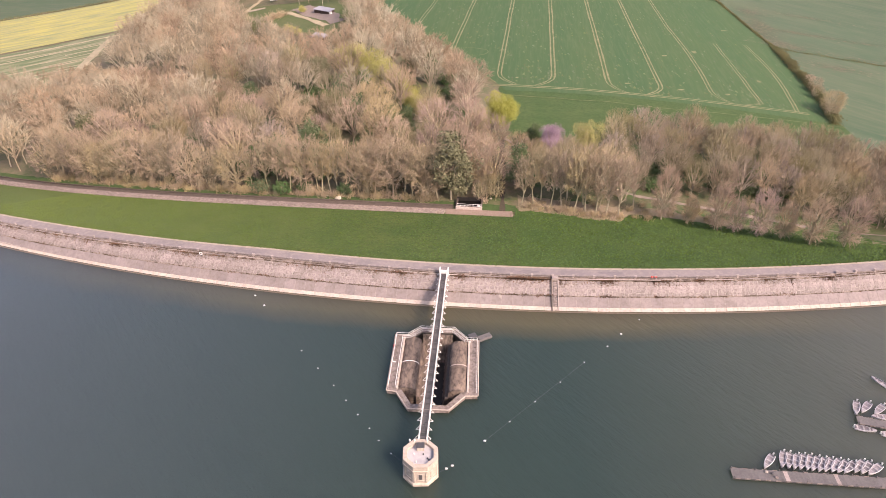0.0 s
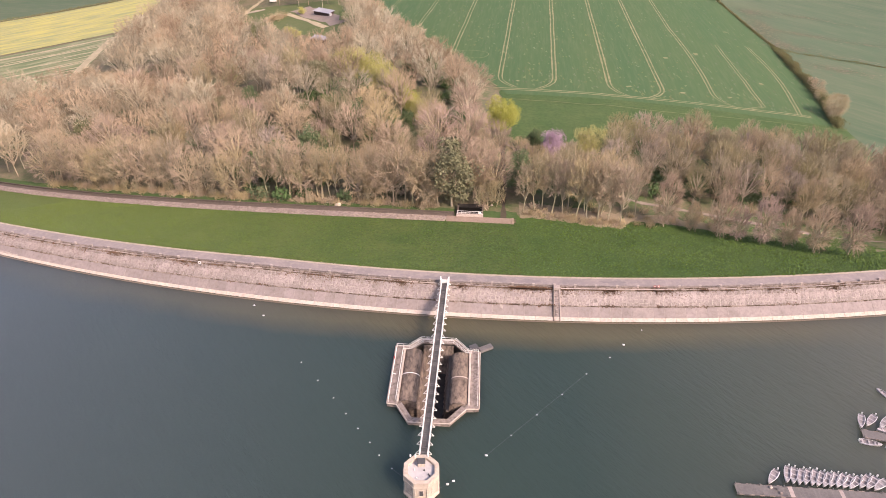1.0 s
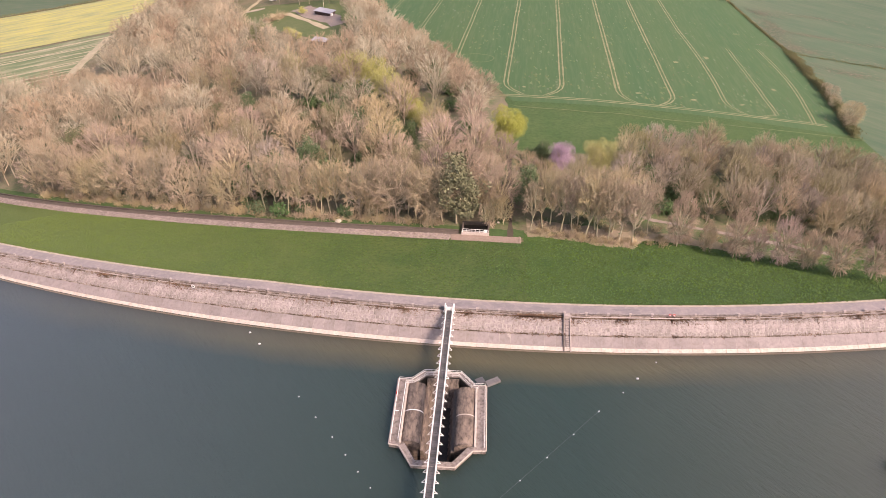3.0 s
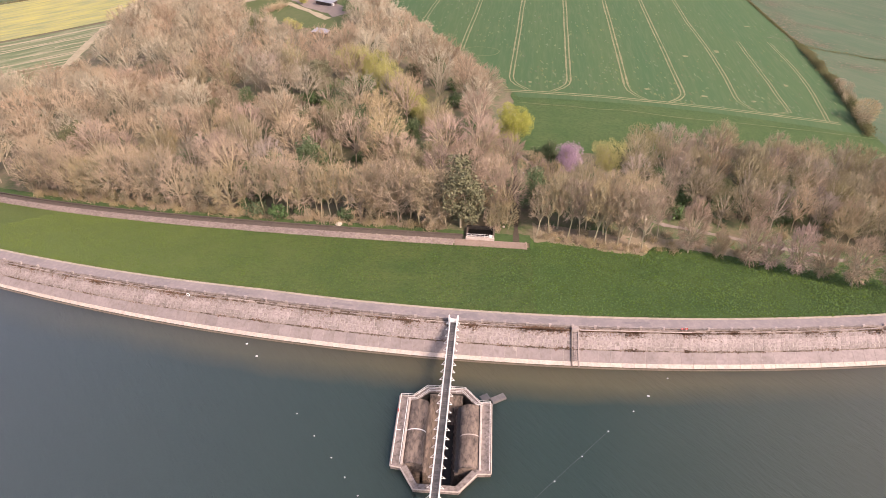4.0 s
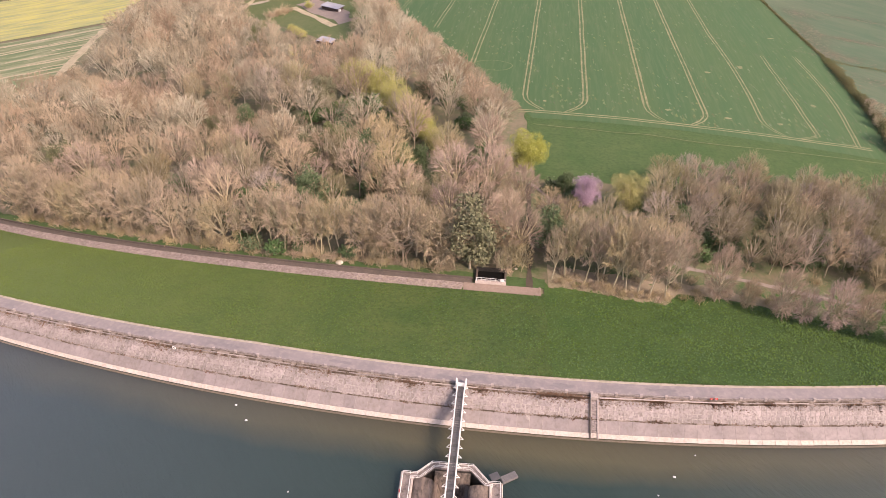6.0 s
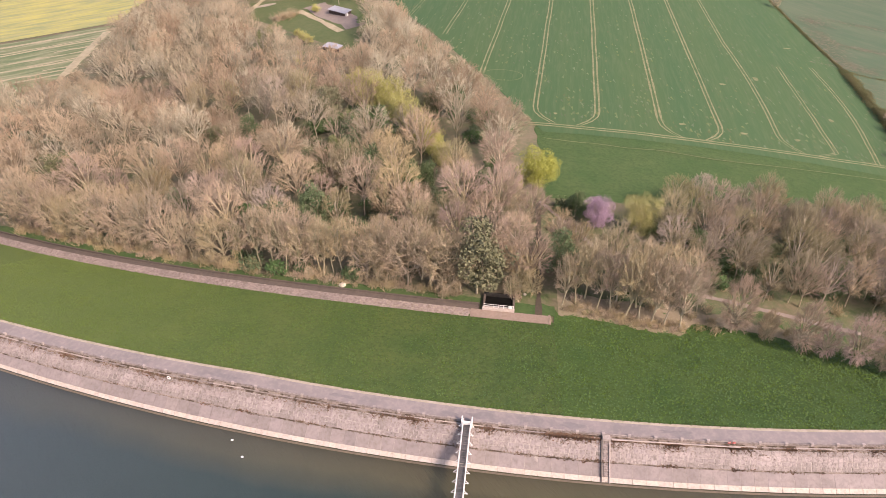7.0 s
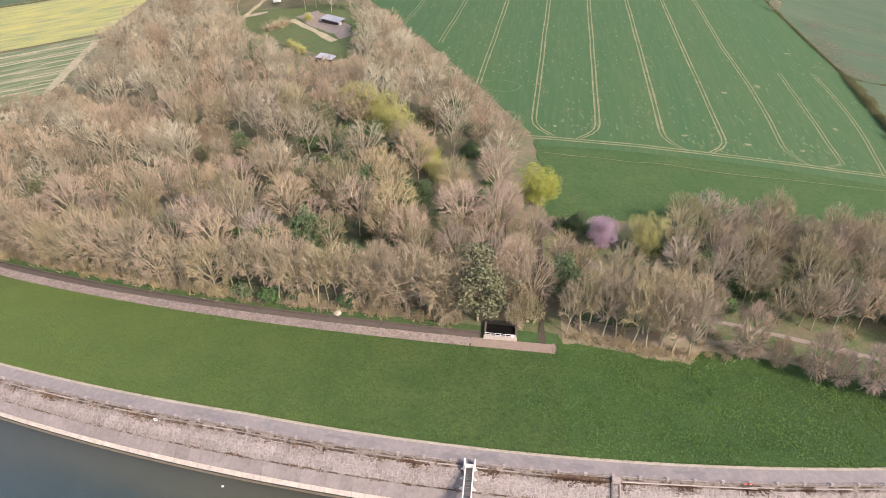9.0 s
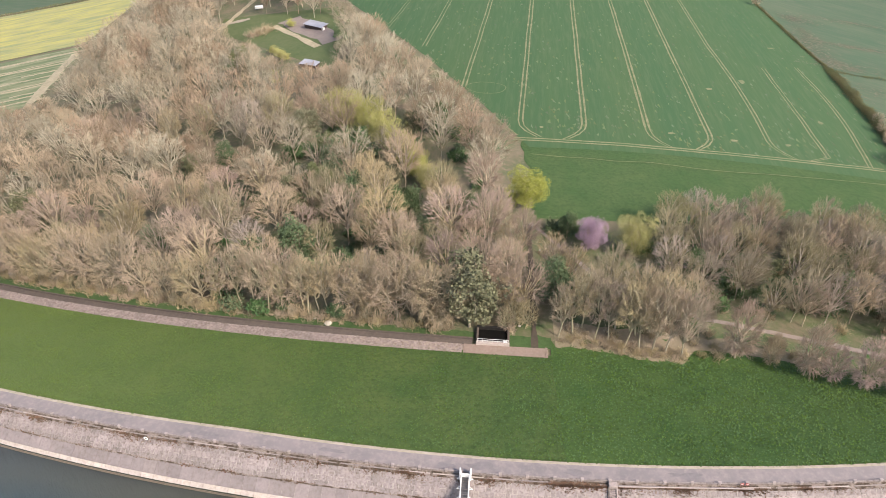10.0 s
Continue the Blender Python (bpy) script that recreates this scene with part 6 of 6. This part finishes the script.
while count < 190:
    px, py = (rnd.uniform(-80, 12), rnd.uniform(212, 330)) if count < 95 else (rnd.uniform(30, 170), rnd.uniform(219, 255))
    if not wooded(px, py):
        continue
    put(ivy, px, py, rnd.uniform(0.6, 1.5), rnd.uniform(0, 360), rnd.uniform(0.9, 1.3))
    count += 1
for k, kind in enumerate(BARE + SCRUB + EVERGREEN):   # the patterns themselves stand in the wood too
    x, y = -150 + 11 * k, 318 + (k % 3) * 6
    kind.matrix_basis = pose(x, y, land(x, y), 0, 0, 40 * k)


# ================= hedges =================
def hedge(name, line, width, height, label, density=26, seed=1):
    g = Growth(seed)
    r = g.rnd
    for a, b in zip(line, line[1:]):
        a, b = Vector(a), Vector(b)
        for _ in range(int((b - a).length * density)):
            p = a.lerp(b, r.random())
            top = height * (0.75 + 0.6 * noise.noise(Vector((p.x * 0.08, p.y * 0.08, seed))))
            q = Vector((p.x + r.gauss(0, width * 0.3), p.y + r.gauss(0, width * 0.3), 0))
            q.z = land(q.x, q.y) + r.uniform(0, 1) * max(top, 0.4)
            g.leaf(q, r.uniform(0.35, 0.75))
    return tagged(mesh_part(name, g.twig, g.twig_f, M_HEDGE), label, "hedge", kind="stuff")


hedge("hedge", [(198, 318), (208, 359), (219, 450), (219, 495), (222, 580), (236, 800)], 1.8, 1.3, "low brown-green field hedge", 44, 2)
hedge("hedge", [(195, 312), (204, 345), (209, 372), (216, 425), (219, 446)], 5.0, 4.2, "tall thick olive-brown field hedge", 120, 6)
hedge("hedge", [(222, 443), (420, 446)], 2.5, 1.6, "low thin hedge across the pale fields", 12, 3)
hedge("hedge", [(-600, 540), (-350, 590), (-228, 615)], 4.0, 2.6, "dark hedge above the rape field", 14, 4)
for x, y, h in ((207, 362, 0.42), (203, 350, 0.36), (210, 374, 0.3), (219, 563, 0.4), (197, 322, 0.36), (199, 327, 0.62), (203, 332, 0.55)):
    put(BARE[4], x, y, h, x, 1.5)
for x, y, h in ((-114, 462, 2.2), (-110, 466, 1.8), (-118, 459, 1.7), (-94, 421, 1.3), (-90, 416, 1.2), (-99, 428, 1.1), (-97, 470, 1.2), (-62, 444, 1.6)):
    put(SCRUB[0] if x < -105 else willow if x < -88 else ivy, x, y, h * 0.8 if x < -105 else h * 0.3 if x < -88 else h, x * 9, 1.5)

# ================= buildings and small things of the wood =================
shed = thing("shed", "long dark shed with a pale sheet roof in the clearing", "shed", at=pose(-81, 464, land(-81, 464), 0, 0, -30) @ Matrix.Scale(0.78, 4))
bm = bmesh.new()
box(bm, -8, 8, -3.6, 3.6, 0, 3.0)
part("walls", bm, M_SHEDWALL, shed)
bm = bmesh.new()
vs = box(bm, -8.8, 8.8, -4.6, 4.4, 3.2, 3.45, None, 0.03)
for v in bm.verts:
    v.co.z += v.co.y * 0.08
part("roof", bm, M_FARROOF, shed, "pale sheet roof")
for k, x in enumerate((-6.5, -3, 0.5, 4, 7.2)):
    bm = bmesh.new()
    box(bm, x - 0.12, x + 0.12, -4.4, -4.16, 0, 3.1)
    part("post", bm, M_SHEDWALL, shed)
bm = bmesh.new()
box(bm, 8.2, 9.6, -3.4, -1.4, 0, 2.6, None, 0.05)
part("tank", bm, M_WHITE, shed, "white tank at the shed's end")

house = thing("glasshouse", "grey hipped glass roof of a low building among trees", "glasshouse", at=pose(-75, 405, land(-75, 405), 0, 0, -18) @ Matrix.Scale(0.8, 4))
bm = bmesh.new()
box(bm, -5.5, 5.5, -3.2, 3.2, 0, 2.4)
part("walls", bm, M_SHEDWALL, house)
bm = bmesh.new()
eave = [bm.verts.new(p) for p in ((-6, -3.7, 2.4), (6, -3.7, 2.4), (6, 3.7, 2.4), (-6, 3.7, 2.4))]
ridge = [bm.verts.new(p) for p in ((-3.2, 0, 4.7), (3.2, 0, 4.7))]
bm.faces.new((eave[0], eave[1], ridge[1], ridge[0]))
bm.faces.new((eave[2], eave[3], ridge[0], ridge[1]))
bm.faces.new((eave[1], eave[2], ridge[1]))
bm.faces.new((eave[3], eave[0], ridge[0]))
bm.faces.new(list(reversed(eave)))
part("roof", bm, M_GLASSROOF, house, "grey reflective roof")
for k in range(7):
    x = -5 + 10 * k / 6
    bm = bmesh.new()
    top = max(-3.2, min(3.2, x))
    rod(bm, (x, -3.75, 2.45), (top, 0, 4.76), 0.05)
    part("glazing_bar", bm, M_FARROOF, house)

van = thing("van", "white van parked on the access road", "van", at=pose(-126, 512, land(-126, 512) + 0.3, 0, 0, 20))
bm = bmesh.new()
box(bm, -2.6, 2.6, -1, 1, 0.4, 2.2, None, 0.2)
part("body", bm, M_WHITE, van)
bm = bmesh.new()
box(bm, 1.7, 2.64, -0.9, 0.9, 1.3, 1.95, None, 0.05)
part("windscreen", bm, M_GREYDARK, van)
for x in (-1.6, 1.6):
    for yy in (-0.95, 0.95):
        bm = bmesh.new()
        rod(bm, (x, yy - 0.12, 0.35), (x, yy + 0.12, 0.35), 0.36, sides=12)
        part("wheel", bm, M_GREYDARK, van)

for x, y, s in ((-37.7, 209.6, 1.0), (-150, 243.5, 0.9), (-154, 245, 0.6), (-42, 212, 0.35), (17, 208, 0.4)):
    rock = thing("boulder", "pale boulder at the edge of the wood", "boulder", "boulders", pose(x, y, land(x, y)))
    bm = bmesh.new()
    bmesh.ops.create_icosphere(bm, subdivisions=2, radius=s)
    for v in bm.verts:
        v.co = Vector((v.co.x * 1.2, v.co.y, v.co.z * 0.8)) * (1 + 0.25 * noise.noise(v.co * 1.5 + Vector((x, y, 0)))) + Vector((0, 0, s * 0.4))
    part("stone", bm, M_ROCK, rock)
gate = thing("gatepost", "dark wooden post with a pale cap beside the path", "post", at=pose(26.3, 242, land(26.3, 242)))
bm = bmesh.new()
rod(bm, (0, 0, -0.2), (0, 0, 1.3), 0.3, 0.28, 8)
part("post", bm, M_SHEDWALL, gate)
bm = bmesh.new()
rod(bm, (0, 0, 1.3), (0, 0, 1.6), 0.3, 0.2, 8)
part("cap", bm, M_WHITE, gate, "pale cap")
